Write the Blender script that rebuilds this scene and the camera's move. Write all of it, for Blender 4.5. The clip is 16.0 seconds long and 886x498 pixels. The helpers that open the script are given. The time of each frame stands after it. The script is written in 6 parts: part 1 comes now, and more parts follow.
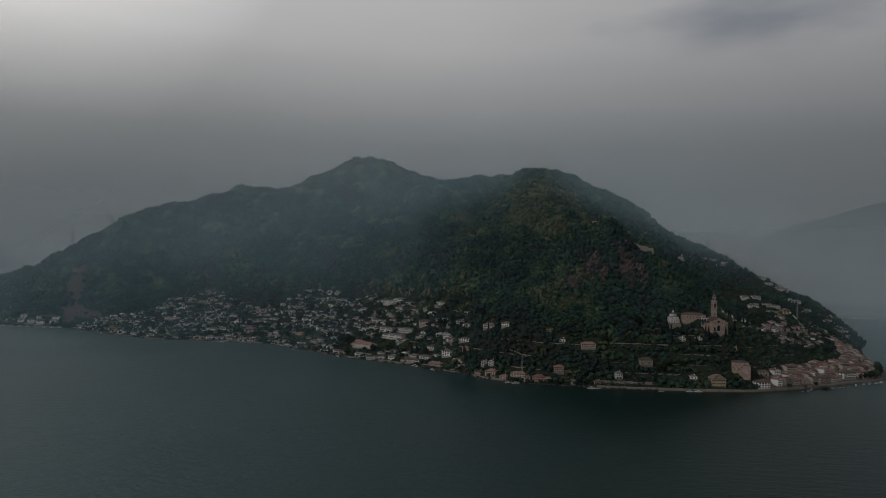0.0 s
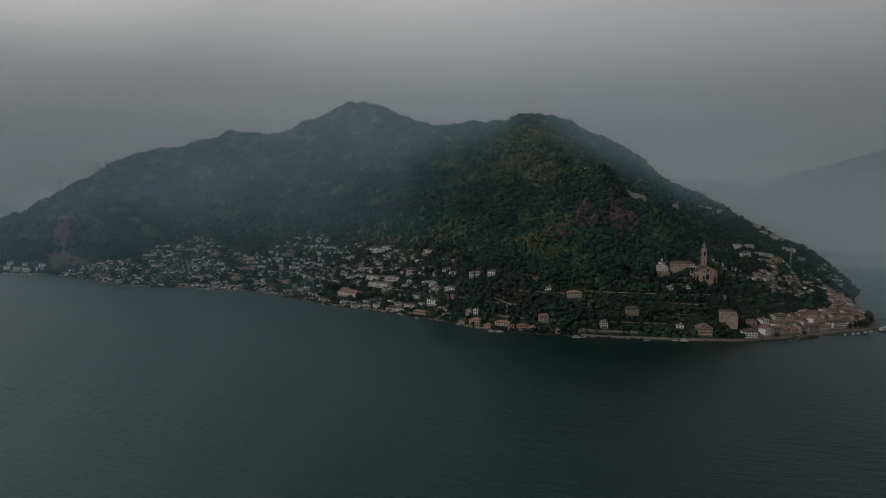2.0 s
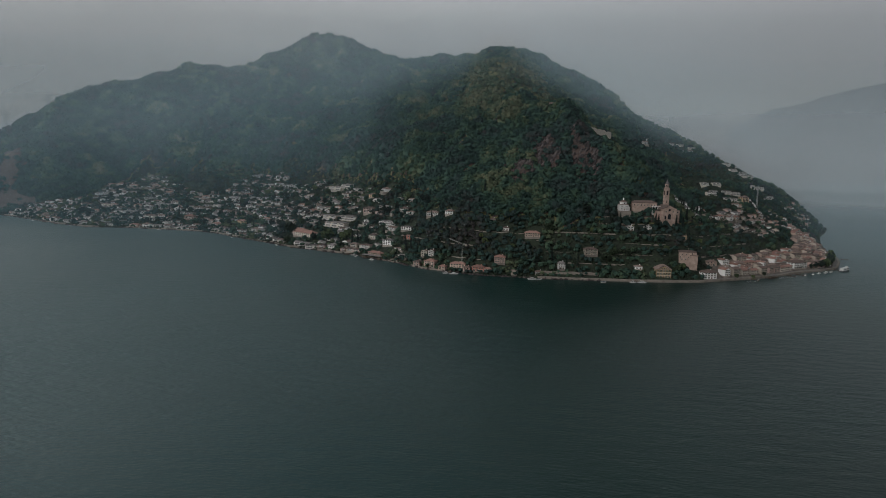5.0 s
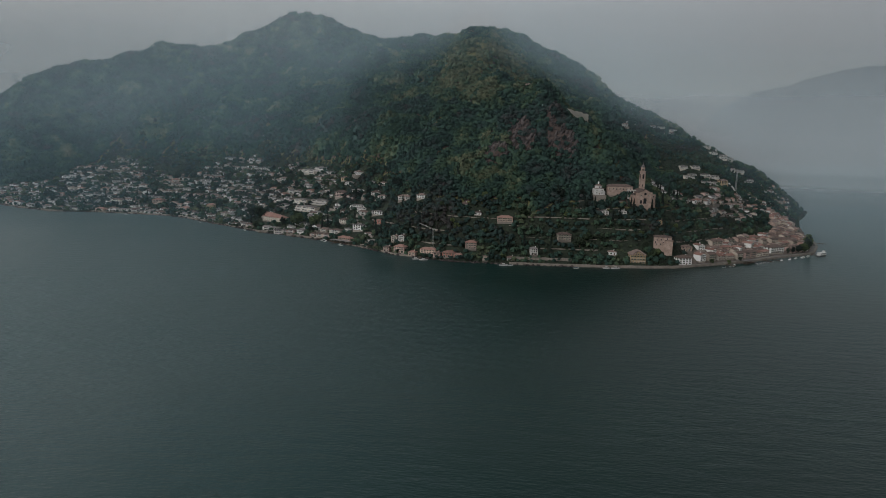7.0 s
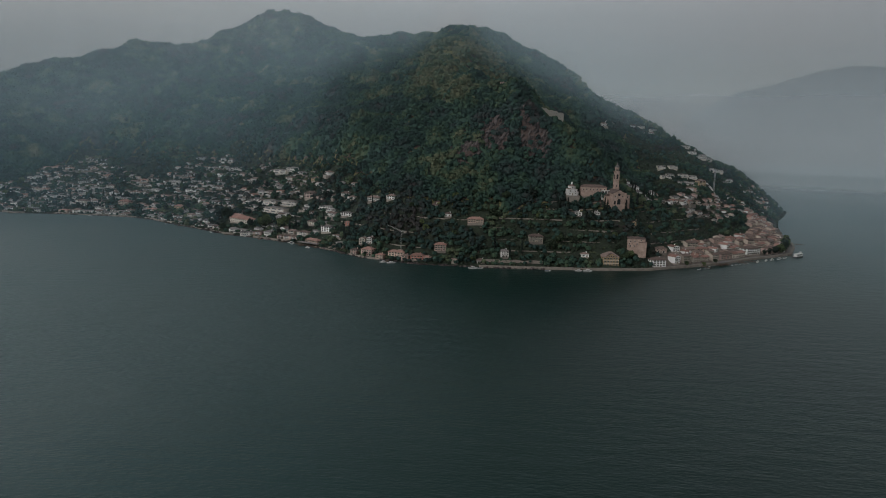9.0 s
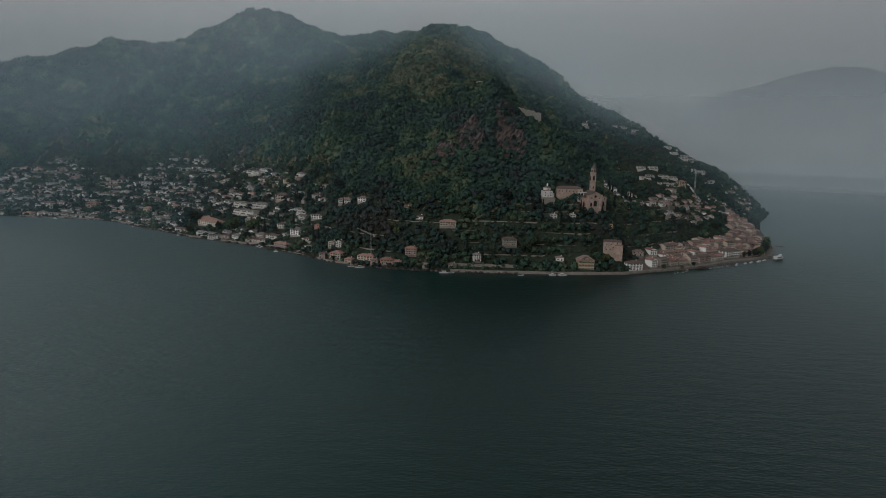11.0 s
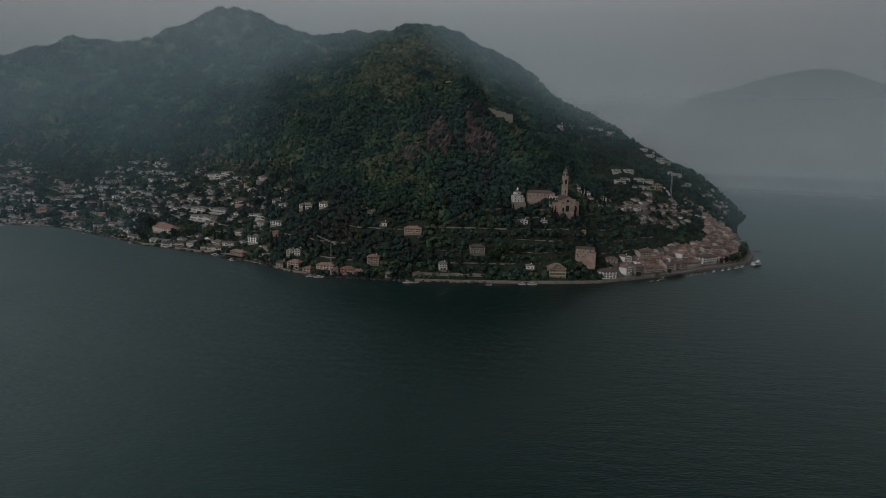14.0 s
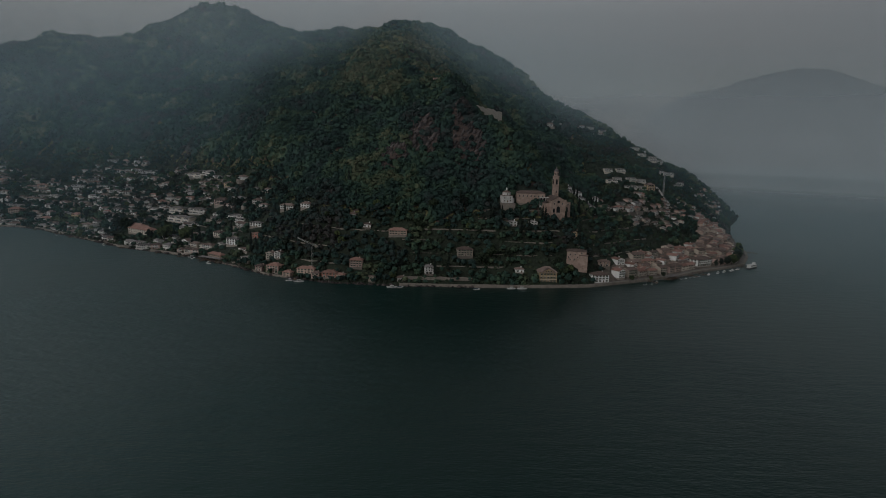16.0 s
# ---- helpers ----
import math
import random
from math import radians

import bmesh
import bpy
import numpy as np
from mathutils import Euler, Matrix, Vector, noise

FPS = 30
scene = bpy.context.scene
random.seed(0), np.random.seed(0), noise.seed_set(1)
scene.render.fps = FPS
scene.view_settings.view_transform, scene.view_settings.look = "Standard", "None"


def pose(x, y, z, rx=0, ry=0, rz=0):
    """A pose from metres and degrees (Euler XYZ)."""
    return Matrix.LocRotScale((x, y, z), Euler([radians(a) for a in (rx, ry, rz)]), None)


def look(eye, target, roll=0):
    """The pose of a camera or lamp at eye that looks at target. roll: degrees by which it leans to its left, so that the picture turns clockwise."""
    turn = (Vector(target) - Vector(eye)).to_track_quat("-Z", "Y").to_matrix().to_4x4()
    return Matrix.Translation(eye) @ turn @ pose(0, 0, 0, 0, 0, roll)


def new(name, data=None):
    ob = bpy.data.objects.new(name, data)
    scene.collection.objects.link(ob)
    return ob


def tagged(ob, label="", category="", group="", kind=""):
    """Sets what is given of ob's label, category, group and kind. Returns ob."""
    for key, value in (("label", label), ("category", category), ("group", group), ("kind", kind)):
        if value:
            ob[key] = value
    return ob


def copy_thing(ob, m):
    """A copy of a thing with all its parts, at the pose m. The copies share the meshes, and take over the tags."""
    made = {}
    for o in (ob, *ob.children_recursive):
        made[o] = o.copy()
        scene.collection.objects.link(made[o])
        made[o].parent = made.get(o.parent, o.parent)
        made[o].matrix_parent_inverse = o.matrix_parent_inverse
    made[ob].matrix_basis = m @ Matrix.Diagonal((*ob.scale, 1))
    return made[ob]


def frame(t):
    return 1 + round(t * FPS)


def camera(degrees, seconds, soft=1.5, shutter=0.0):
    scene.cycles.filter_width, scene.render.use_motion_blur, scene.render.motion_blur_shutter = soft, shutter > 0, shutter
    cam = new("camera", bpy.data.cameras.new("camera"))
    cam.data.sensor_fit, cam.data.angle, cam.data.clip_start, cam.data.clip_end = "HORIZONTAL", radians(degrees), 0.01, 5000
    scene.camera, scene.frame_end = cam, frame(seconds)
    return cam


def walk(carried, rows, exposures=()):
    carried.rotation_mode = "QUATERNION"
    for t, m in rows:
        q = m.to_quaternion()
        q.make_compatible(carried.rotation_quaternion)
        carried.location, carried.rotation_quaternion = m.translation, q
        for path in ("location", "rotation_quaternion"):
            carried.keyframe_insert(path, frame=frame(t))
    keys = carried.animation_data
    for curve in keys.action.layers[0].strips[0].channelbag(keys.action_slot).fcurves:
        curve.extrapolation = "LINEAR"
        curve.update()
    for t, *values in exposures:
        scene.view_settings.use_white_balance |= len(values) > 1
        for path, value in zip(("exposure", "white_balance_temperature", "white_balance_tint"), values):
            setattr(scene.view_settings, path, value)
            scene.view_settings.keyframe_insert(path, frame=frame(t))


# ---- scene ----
cam = camera(65.6, 16.0, soft=0.95)
PATH = [
    (0, (-1.188, -4.743, 116.76), (-1.312, -2.748, 116.825), 1.6),
    (0.5, (2.739, 0.201, 116.653), (2.616, 2.197, 116.698), 1.7),
    (1, (7.086, 5.185, 116.589), (6.964, 7.181, 116.59), 1.7),
    (1.5, (11.256, 9.768, 116.461), (11.135, 11.764, 116.417), 1.7),
    (2, (16.046, 14.713, 116.246), (15.925, 16.707, 116.16), 1.7),
    (2.5, (20.348, 19.925, 116.317), (20.231, 21.918, 116.195), 1.7),
    (3, (24.355, 24.875, 116.631), (24.253, 26.867, 116.48), 1.7),
    (3.5, (28.461, 29.403, 116.822), (28.374, 31.393, 116.641), 1.8),
    (4, (32.492, 34.407, 116.973), (32.419, 36.394, 116.763), 1.8),
    (4.5, (36.736, 39.259, 117.043), (36.673, 41.243, 116.804), 1.8),
    (7, (57.948, 63.359, 117.922), (57.933, 65.334, 117.609), 1.9),
    (7.5, (62.29, 68.202, 118.197), (62.285, 70.177, 117.883), 1.9),
    (8, (67.434, 72.771, 118.24), (67.436, 74.746, 117.927), 1.9),
    (8.5, (71.62, 77.869, 118.112), (71.632, 79.844, 117.8), 1.9),
    (9, (76.119, 82.676, 117.983), (76.141, 84.652, 117.671), 1.9),
    (11.5, (96.921, 107.894, 119.018), (96.986, 109.869, 118.709), 1.9),
    (12, (99.623, 113.112, 119.197), (99.701, 115.087, 118.89), 1.9),
    (12.5, (102.624, 118.809, 119.266), (102.71, 120.784, 118.961), 1.9),
    (13, (105.345, 124.802, 119.399), (105.439, 126.776, 119.095), 1.9),
    (13.5, (107.54, 130.45, 119.504), (107.64, 132.424, 119.201), 1.9),
    (14, (109.403, 136.536, 119.576), (109.512, 138.51, 119.273), 1.9),
    (14.5, (111.202, 142.894, 119.597), (111.315, 144.868, 119.293), 2.0),
    (15, (112.589, 148.808, 119.698), (112.71, 150.781, 119.393), 2.0),
    (15.5, (113.577, 154.861, 119.681), (113.706, 156.834, 119.375), 2.0),
    (16, (114.439, 161.239, 119.52), (114.576, 163.211, 119.214), 2.0),
]
walk(cam, [(t, look(eye, target, roll)) for t, eye, target, roll in PATH],
     [(0.0, -0.78), (2.0, -0.56), (4.5, -0.02), (7.0, 0.20), (9.0, 0.09), (11.5, -0.16), (12.5, -0.28), (14.5, -0.48), (16.0, -0.64)])

# ---- sky, sun ----
world = bpy.data.worlds.new("overcast_sky")
scene.world = world
world.use_nodes = True
wn, wl = world.node_tree.nodes, world.node_tree.links
wn.clear()


def wnode(kind, **values):
    n = wn.new(kind)
    for k, v in values.items():
        n.inputs[k].default_value = v
    return n


def ramp(nodes, stops):
    n = nodes.new("ShaderNodeValToRGB")
    e = n.color_ramp.elements
    while len(e) < len(stops):
        e.new(0.5)
    for el, (p, c) in zip(e, stops):
        el.position, el.color = p, (*c, 1)
    return n


coord = wn.new("ShaderNodeTexCoord")
split = wn.new("ShaderNodeSeparateXYZ")
wl.new(coord.outputs["Generated"], split.inputs[0])
# brightness of the cloud layer by height above the horizon
lift = wn.new("ShaderNodeMapRange")
lift.inputs["From Min"].default_value, lift.inputs["From Max"].default_value = -0.1, 0.9
wl.new(split.outputs["Z"], lift.inputs["Value"])
layer = ramp(wn, [(0.0, (0.13, 0.137, 0.142)), (0.10, (0.092, 0.092, 0.092)), (0.20, (0.141, 0.137, 0.135)), (0.28, (0.25, 0.245, 0.243)), (0.34, (0.42, 0.415, 0.414)), (0.41, (0.58, 0.575, 0.576)), (0.47, (0.64, 0.637, 0.64)), (0.54, (0.26, 0.263, 0.267)), (0.63, (0.165, 0.169, 0.174)), (1.0, (0.17, 0.175, 0.18))])
wl.new(lift.outputs[0], layer.inputs[0])
# soft patches of cloud
stretch = wn.new("ShaderNodeMapping")
stretch.inputs["Scale"].default_value = (1.0, 1.0, 3.2)
wl.new(coord.outputs["Generated"], stretch.inputs[0])
patches = wnode("ShaderNodeTexNoise", Scale=2.3, Detail=5.0, Roughness=0.5)
wl.new(stretch.outputs[0], patches.inputs["Vector"])
shade = ramp(wn, [(0.3, (0.93, 0.935, 0.945)), (0.7, (1.04, 1.035, 1.03))])
wl.new(patches.outputs["Fac"], shade.inputs[0])
clouds = wn.new("ShaderNodeMix")
clouds.data_type, clouds.blend_type = "RGBA", "MULTIPLY"
clouds.inputs["Factor"].default_value = 1.0
wl.new(layer.outputs[0], clouds.inputs["A"])
wl.new(shade.outputs[0], clouds.inputs["B"])
# the sky is brighter towards the west, where the sun stands behind the cloud
west = wnode("ShaderNodeVectorMath")
west.operation = "DOT_PRODUCT"
west.inputs[1].default_value = (-0.68, 0.48, 0.56)
wl.new(coord.outputs["Generated"], west.inputs[0])
glow = ramp(wn, [(0.0, (0.80, 0.80, 0.81)), (0.40, (0.86, 0.86, 0.865)), (0.66, (1.08, 1.075, 1.07)), (0.82, (1.2, 1.19, 1.18)), (0.98, (2.2, 2.17, 2.13))])
wl.new(west.outputs["Value"], glow.inputs[0])
lit = wn.new("ShaderNodeMix")
lit.data_type, lit.blend_type = "RGBA", "MULTIPLY"
lit.inputs["Factor"].default_value = 1.0
wl.new(clouds.outputs["Result"], lit.inputs["A"])
wl.new(glow.outputs[0], lit.inputs["B"])
# one dark rain cloud
cloud_dir = Vector((0.34, 0.88, 0.33)).normalized()
offset = wnode("ShaderNodeVectorMath")
offset.operation = "SUBTRACT"
offset.inputs[1].default_value = cloud_dir
wl.new(coord.outputs["Generated"], offset.inputs[0])
wob = wnode("ShaderNodeTexNoise", Scale=9.0, Detail=3.0)
wl.new(stretch.outputs[0], wob.inputs["Vector"])
squash = wn.new("ShaderNodeVectorMath")
squash.operation = "MULTIPLY"
squash.inputs[1].default_value = (4.6, 4.6, 17.0)
wl.new(offset.outputs[0], squash.inputs[0])
far = wn.new("ShaderNodeVectorMath")
far.operation = "LENGTH"
wl.new(squash.outputs[0], far.inputs[0])
edge = wn.new("ShaderNodeMath")
edge.operation = "ADD"
wl.new(far.outputs["Value"], edge.inputs[0])
wl.new(wob.outputs["Fac"], edge.inputs[1])
rain = ramp(wn, [(0.36, (0.60, 0.64, 0.70)), (0.85, (1, 1, 1))])
half_edge = wn.new("ShaderNodeMath")
half_edge.operation = "MULTIPLY"
half_edge.inputs[1].default_value = 0.62
wl.new(edge.outputs[0], half_edge.inputs[0])
wl.new(half_edge.outputs[0], rain.inputs[0])
rainy = wn.new("ShaderNodeMix")
rainy.data_type, rainy.blend_type = "RGBA", "MULTIPLY"
rainy.inputs["Factor"].default_value = 1.0
wl.new(lit.outputs["Result"], rainy.inputs["A"])
wl.new(rain.outputs[0], rainy.inputs["B"])
# the same cloud carried on unseen above the cape, enlarged to darken the water
over = wn.new("ShaderNodeVectorMath")
over.operation = "SUBTRACT"
over.inputs[1].default_value = Vector((0.22, 0.66, 0.72)).normalized()
wl.new(coord.outputs["Generated"], over.inputs[0])
broad, reach_out, heavy_edge = wn.new("ShaderNodeVectorMath"), wn.new("ShaderNodeVectorMath"), wn.new("ShaderNodeMath")
broad.operation, reach_out.operation, heavy_edge.operation = "MULTIPLY", "LENGTH", "MULTIPLY_ADD"
broad.inputs[1].default_value = (1.35, 1.5, 2.3)
wl.new(over.outputs[0], broad.inputs[0])
wl.new(broad.outputs[0], reach_out.inputs[0])
wl.new(wob.outputs["Fac"], heavy_edge.inputs[0])
heavy_edge.inputs[1].default_value = 0.35
wl.new(reach_out.outputs["Value"], heavy_edge.inputs[2])
heavy = ramp(wn, [(0.25, (0.10, 0.11, 0.12)), (1.0, (1, 1, 1))])
wl.new(heavy_edge.outputs[0], heavy.inputs[0])
overcast = wn.new("ShaderNodeMix")
overcast.data_type, overcast.blend_type = "RGBA", "MULTIPLY"
overcast.inputs["Factor"].default_value = 1.0
wl.new(rainy.outputs["Result"], overcast.inputs["A"])
wl.new(heavy.outputs[0], overcast.inputs["B"])
blue = wn.new("ShaderNodeTexSky")
blue.sky_type, blue.sun_disc = "NISHITA", False
blue.sun_elevation, blue.sun_rotation = radians(30), radians(-138)
bg_cloud, bg_blue, total = wn.new("ShaderNodeBackground"), wn.new("ShaderNodeBackground"), wn.new("ShaderNodeMixShader")
bg_cloud.inputs["Strength"].default_value, bg_blue.inputs["Strength"].default_value = 1.12, 0.05
total.inputs[0].default_value = 0.10
wl.new(overcast.outputs["Result"], bg_cloud.inputs["Color"])
wl.new(blue.outputs[0], bg_blue.inputs["Color"])
wl.new(bg_cloud.outputs[0], total.inputs[1])
wl.new(bg_blue.outputs[0], total.inputs[2])
wl.new(total.outputs[0], wn.new("ShaderNodeOutputWorld").inputs[0])

sun = new("sun", bpy.data.lights.new("sun", "SUN"))
sun.data.energy, sun.data.angle, sun.data.color = 1.0, radians(50), (1.0, 0.985, 0.97)
sun.matrix_world = look((-560, -620, 480), (0, 0, 0))

# ---- materials ----


def material(name, stops, size=1.0, fine=6.0, rough=0.85, bump=0.3, depth=0.1, metal=0.0, own=0.0, tint=None, ior=1.45):
    """A surface whose colour runs through the stops by noise at two sizes; own: how much each object differs."""
    m = bpy.data.materials.new(name)
    m.use_nodes = True
    n, l = m.node_tree.nodes, m.node_tree.links
    b = n["Principled BSDF"]
    b.inputs["Roughness"].default_value, b.inputs["Metallic"].default_value, b.inputs["IOR"].default_value = rough, metal, ior
    geo = n.new("ShaderNodeNewGeometry")
    big, small = n.new("ShaderNodeTexNoise"), n.new("ShaderNodeTexNoise")
    for tex, scale in ((big, 1.0 / size), (small, fine / size)):
        tex.inputs["Scale"].default_value, tex.inputs["Detail"].default_value = scale, 4.0
        l.new(geo.outputs["Position"], tex.inputs["Vector"])
    mix = n.new("ShaderNodeMix")
    mix.inputs["Factor"].default_value = 0.4
    l.new(big.outputs["Fac"], mix.inputs["A"])
    l.new(small.outputs["Fac"], mix.inputs["B"])
    value = mix.outputs["Result"]
    if own or tint:
        add = n.new("ShaderNodeMath")
        add.operation = "MULTIPLY_ADD"
        if tint:
            src = n.new("ShaderNodeAttribute")
            src.attribute_name = tint
            l.new(src.outputs["Fac"], add.inputs[0])
        else:
            l.new(n.new("ShaderNodeObjectInfo").outputs["Random"], add.inputs[0])
        add.inputs[1].default_value = own
        shift = n.new("ShaderNodeMath")
        shift.operation = "SUBTRACT"
        l.new(value, shift.inputs[0])
        shift.inputs[1].default_value = own / 2
        l.new(shift.outputs[0], add.inputs[2])
        value = add.outputs[0]
    r = ramp(n, stops)
    l.new(value, r.inputs[0])
    l.new(r.outputs[0], b.inputs["Base Color"])
    if bump:
        bp = n.new("ShaderNodeBump")
        bp.inputs["Strength"].default_value, bp.inputs["Distance"].default_value = bump, depth
        l.new(small.outputs["Fac"], bp.inputs["Height"])
        l.new(bp.outputs[0], b.inputs["Normal"])
    return m


def tones(c, spread=0.25):
    return [(0.3, tuple(v * (1 - spread) for v in c)), (0.7, tuple(min(0.9, v * (1 + spread)) for v in c))]


M = {}
for key, c in dict(white=(0.76, 0.74, 0.71), cream=(0.58, 0.53, 0.46), ochre=(0.52, 0.38, 0.23), pink=(0.50, 0.36, 0.32), rose=(0.50, 0.22, 0.17), beige=(0.43, 0.37, 0.31),
                   grey=(0.38, 0.37, 0.35), peach=(0.53, 0.40, 0.33)).items():
    M[key] = material("plaster_" + key, tones(c, 0.24), 4.0, 5.0, 0.9, 0.2, 0.03, own=0.7)
M["stone"] = material("rubble_stone", [(0.3, (0.25, 0.185, 0.155)), (0.5, (0.41, 0.305, 0.255)), (0.7, (0.54, 0.42, 0.35))], 3.0, 5.0, 0.95, 0.6, 0.15, own=0.2)
M["quay"] = material("quay_stone", [(0.3, (0.16, 0.14, 0.12)), (0.7, (0.34, 0.30, 0.26))], 5.0, 6.0, 0.95, 0.6, 0.15)
M["terrace"] = material("garden_terrace_stone", [(0.3, (0.17, 0.15, 0.13)), (0.7, (0.36, 0.32, 0.28))], 5.0, 6.0, 0.95, 0.5, 0.1, own=0.6)
M["paving"] = material("paving", [(0.3, (0.14, 0.13, 0.12)), (0.7, (0.26, 0.24, 0.22))], 6.0, 5.0, 0.95, 0.2, 0.05)
M["tile"] = material("clay_tile", [(0.2, (0.095, 0.072, 0.064)), (0.5, (0.180, 0.130, 0.112)), (0.8, (0.30, 0.225, 0.195))], 2.5, 5.0, 0.9, 0.6, 0.12, own=0.5)
M["redtile"] = material("red_clay_tile", [(0.25, (0.21, 0.12, 0.098)), (0.5, (0.31, 0.175, 0.142)), (0.75, (0.40, 0.25, 0.205))], 2.5, 5.0, 0.9, 0.6, 0.12, own=0.4)
M["slate"] = material("grey_roofing", [(0.3, (0.13, 0.12, 0.12)), (0.7, (0.27, 0.25, 0.24))], 2.5, 5.0, 0.9, 0.4, 0.1, own=0.5)
M["concrete"] = material("white_concrete", [(0.3, (0.50, 0.48, 0.45)), (0.7, (0.74, 0.72, 0.68))], 4.0, 5.0, 0.85, 0.2, 0.05, own=0.3)
M["glass"] = material("dark_glass", [(0.3, (0.010, 0.012, 0.014)), (0.7, (0.03, 0.034, 0.038))], 2.0, 4.0, 0.15, 0.0)
M["frame"] = material("window_paint", tones((0.5, 0.47, 0.42), 0.2), 1.0, 5.0, 0.6, 0.0)
M["shutter"] = material("shutter_green", tones((0.06, 0.09, 0.06), 0.3), 1.0, 5.0, 0.7, 0.0)
M["wood"] = material("weathered_wood", [(0.3, (0.09, 0.06, 0.045)), (0.7, (0.20, 0.15, 0.11))], 1.0, 6.0, 0.85, 0.3, 0.03, own=0.3)
M["metal"] = material("painted_steel", tones((0.42, 0.42, 0.40), 0.2), 1.0, 5.0, 0.5, 0.0, metal=0.2)
M["dark_metal"] = material("galvanised_steel", tones((0.16, 0.17, 0.17), 0.2), 1.0, 5.0, 0.55, 0.0, metal=0.5)
M["hull"] = material("boat_gelcoat", tones((0.66, 0.66, 0.64), 0.12), 2.0, 5.0, 0.3, 0.0, own=0.3)
M["navy"] = material("boat_cover", tones((0.07, 0.09, 0.12), 0.3), 1.0, 5.0, 0.7, 0.1, 0.02, own=0.4)
M["bark"] = material("bark", [(0.3, (0.05, 0.04, 0.03)), (0.7, (0.13, 0.10, 0.08))], 0.6, 6.0, 0.95, 0.5, 0.05)
M["cypress"] = material("cypress_green", [(0.3, (0.010, 0.018, 0.01464)), (0.7, (0.028, 0.045, 0.03172))], 2.0, 5.0, 0.9, 0.5, 0.3, own=0.3)
M["garden"] = material("garden_foliage", [(0.2, (0.018, 0.030, 0.01708)), (0.5, (0.042, 0.066, 0.03172)), (0.8, (0.10, 0.13, 0.0549))], 3.0, 5.0, 0.9, 0.6, 0.4, own=0.7)
M["wood_leaf"] = material("woodland_foliage", [(0.12, (0.072, 0.063, 0.062)), (0.27, (0.036, 0.056, 0.053)), (0.42, (0.029, 0.063, 0.055)), (0.56, (0.038, 0.081, 0.060)), (0.70, (0.062, 0.106, 0.063)), (0.90, (0.165, 0.166, 0.098))],
                          40.0, 20.0, 0.95, 0.6, 1.2, own=0.62, tint="tint")
M["shrub"] = material("shrub_foliage", [(0.15, (0.050, 0.043, 0.040)), (0.4, (0.027, 0.043, 0.029)), (0.6, (0.042, 0.063, 0.037)), (0.85, (0.085, 0.102, 0.058))], 25.0, 10.0, 0.9, 0.6, 0.4, own=0.6, tint="tint")
M["rock"] = material("cliff_rock", [(0.3, (0.050, 0.043, 0.043)), (0.5, (0.090, 0.075, 0.073)), (0.72, (0.15, 0.125, 0.120))], 4.0, 5.0, 0.95, 1.0, 0.8, own=0.5, tint="tint")


# ---- land and water ----


class Shape:
    """Gathers the corners and faces of one mesh; slot is the material of the faces that follow."""

    def __init__(self):
        self.v, self.f, self.s, self.slot = [], [], [], 0

    def add(self, verts, faces):
        n = len(self.v)
        self.v += [tuple(p) for p in verts]
        self.f += [tuple(i + n for i in q) for q in faces]
        self.s += [self.slot] * len(faces)
        return self

    def box(self, x0, x1, y0, y1, z0, z1):
        return self.prism([(x0, y0), (x1, y0), (x1, y1), (x0, y1)], z0, z1)

    def prism(self, ring, z0, z1, top=1.0):
        n = len(ring)
        cx, cy = sum(p[0] for p in ring) / n, sum(p[1] for p in ring) / n
        verts = [(x, y, z0) for x, y in ring] + [(cx + (x - cx) * top, cy + (y - cy) * top, z1) for x, y in ring]
        faces = [tuple(range(n))[::-1], tuple(range(n, 2 * n))] + [(i, (i + 1) % n, n + (i + 1) % n, n + i) for i in range(n)]
        return self.add(verts, faces)

    def round(self, x, y, r, z0, z1, n=8, top=1.0):
        return self.prism([(x + r * math.cos(6.2832 * (i + 0.5) / n), y + r * math.sin(6.2832 * (i + 0.5) / n)) for i in range(n)], z0, z1, top)

    def bar(self, a, b, r, n=4):
        """A straight rod from a to b."""
        a, b = Vector(a), Vector(b)
        q = (b - a).to_track_quat("Z", "Y")
        ring = [q @ Vector((r * math.cos(6.2832 * (i + 0.5) / n), r * math.sin(6.2832 * (i + 0.5) / n), 0)) for i in range(n)]
        verts = [a + p for p in ring] + [b + p for p in ring]
        return self.add(verts, [tuple(range(n))[::-1], tuple(range(n, 2 * n))] + [(i, (i + 1) % n, n + (i + 1) % n, n + i) for i in range(n)])

    def hip(self, w, d, z, h, over=0.6, thick=0.25, ridge=None):
        """A hipped roof with eaves; ridge: half its length."""
        a, b = w / 2 + over, d / 2 + over
        r = max(0.3, a - b) if ridge is None else ridge
        v = [(-a, -b, z), (a, -b, z), (a, b, z), (-a, b, z), (-a, -b, z + thick), (a, -b, z + thick), (a, b, z + thick), (-a, b, z + thick), (-r, 0, z + h), (r, 0, z + h)]
        return self.add(v, [(3, 2, 1, 0), (0, 1, 5, 4), (1, 2, 6, 5), (2, 3, 7, 6), (3, 0, 4, 7), (4, 5, 9, 8), (6, 7, 8, 9), (5, 6, 9), (7, 4, 8)])

    def mesh(self, name, *mats, smooth=False):
        m = bpy.data.meshes.new(name)
        m.from_pydata(self.v, [], self.f)
        for k in mats:
            m.materials.append(k)
        if len(mats) > 1:
            m.polygons.foreach_set("material_index", self.s)
        if smooth:
            m.shade_smooth()
        return m


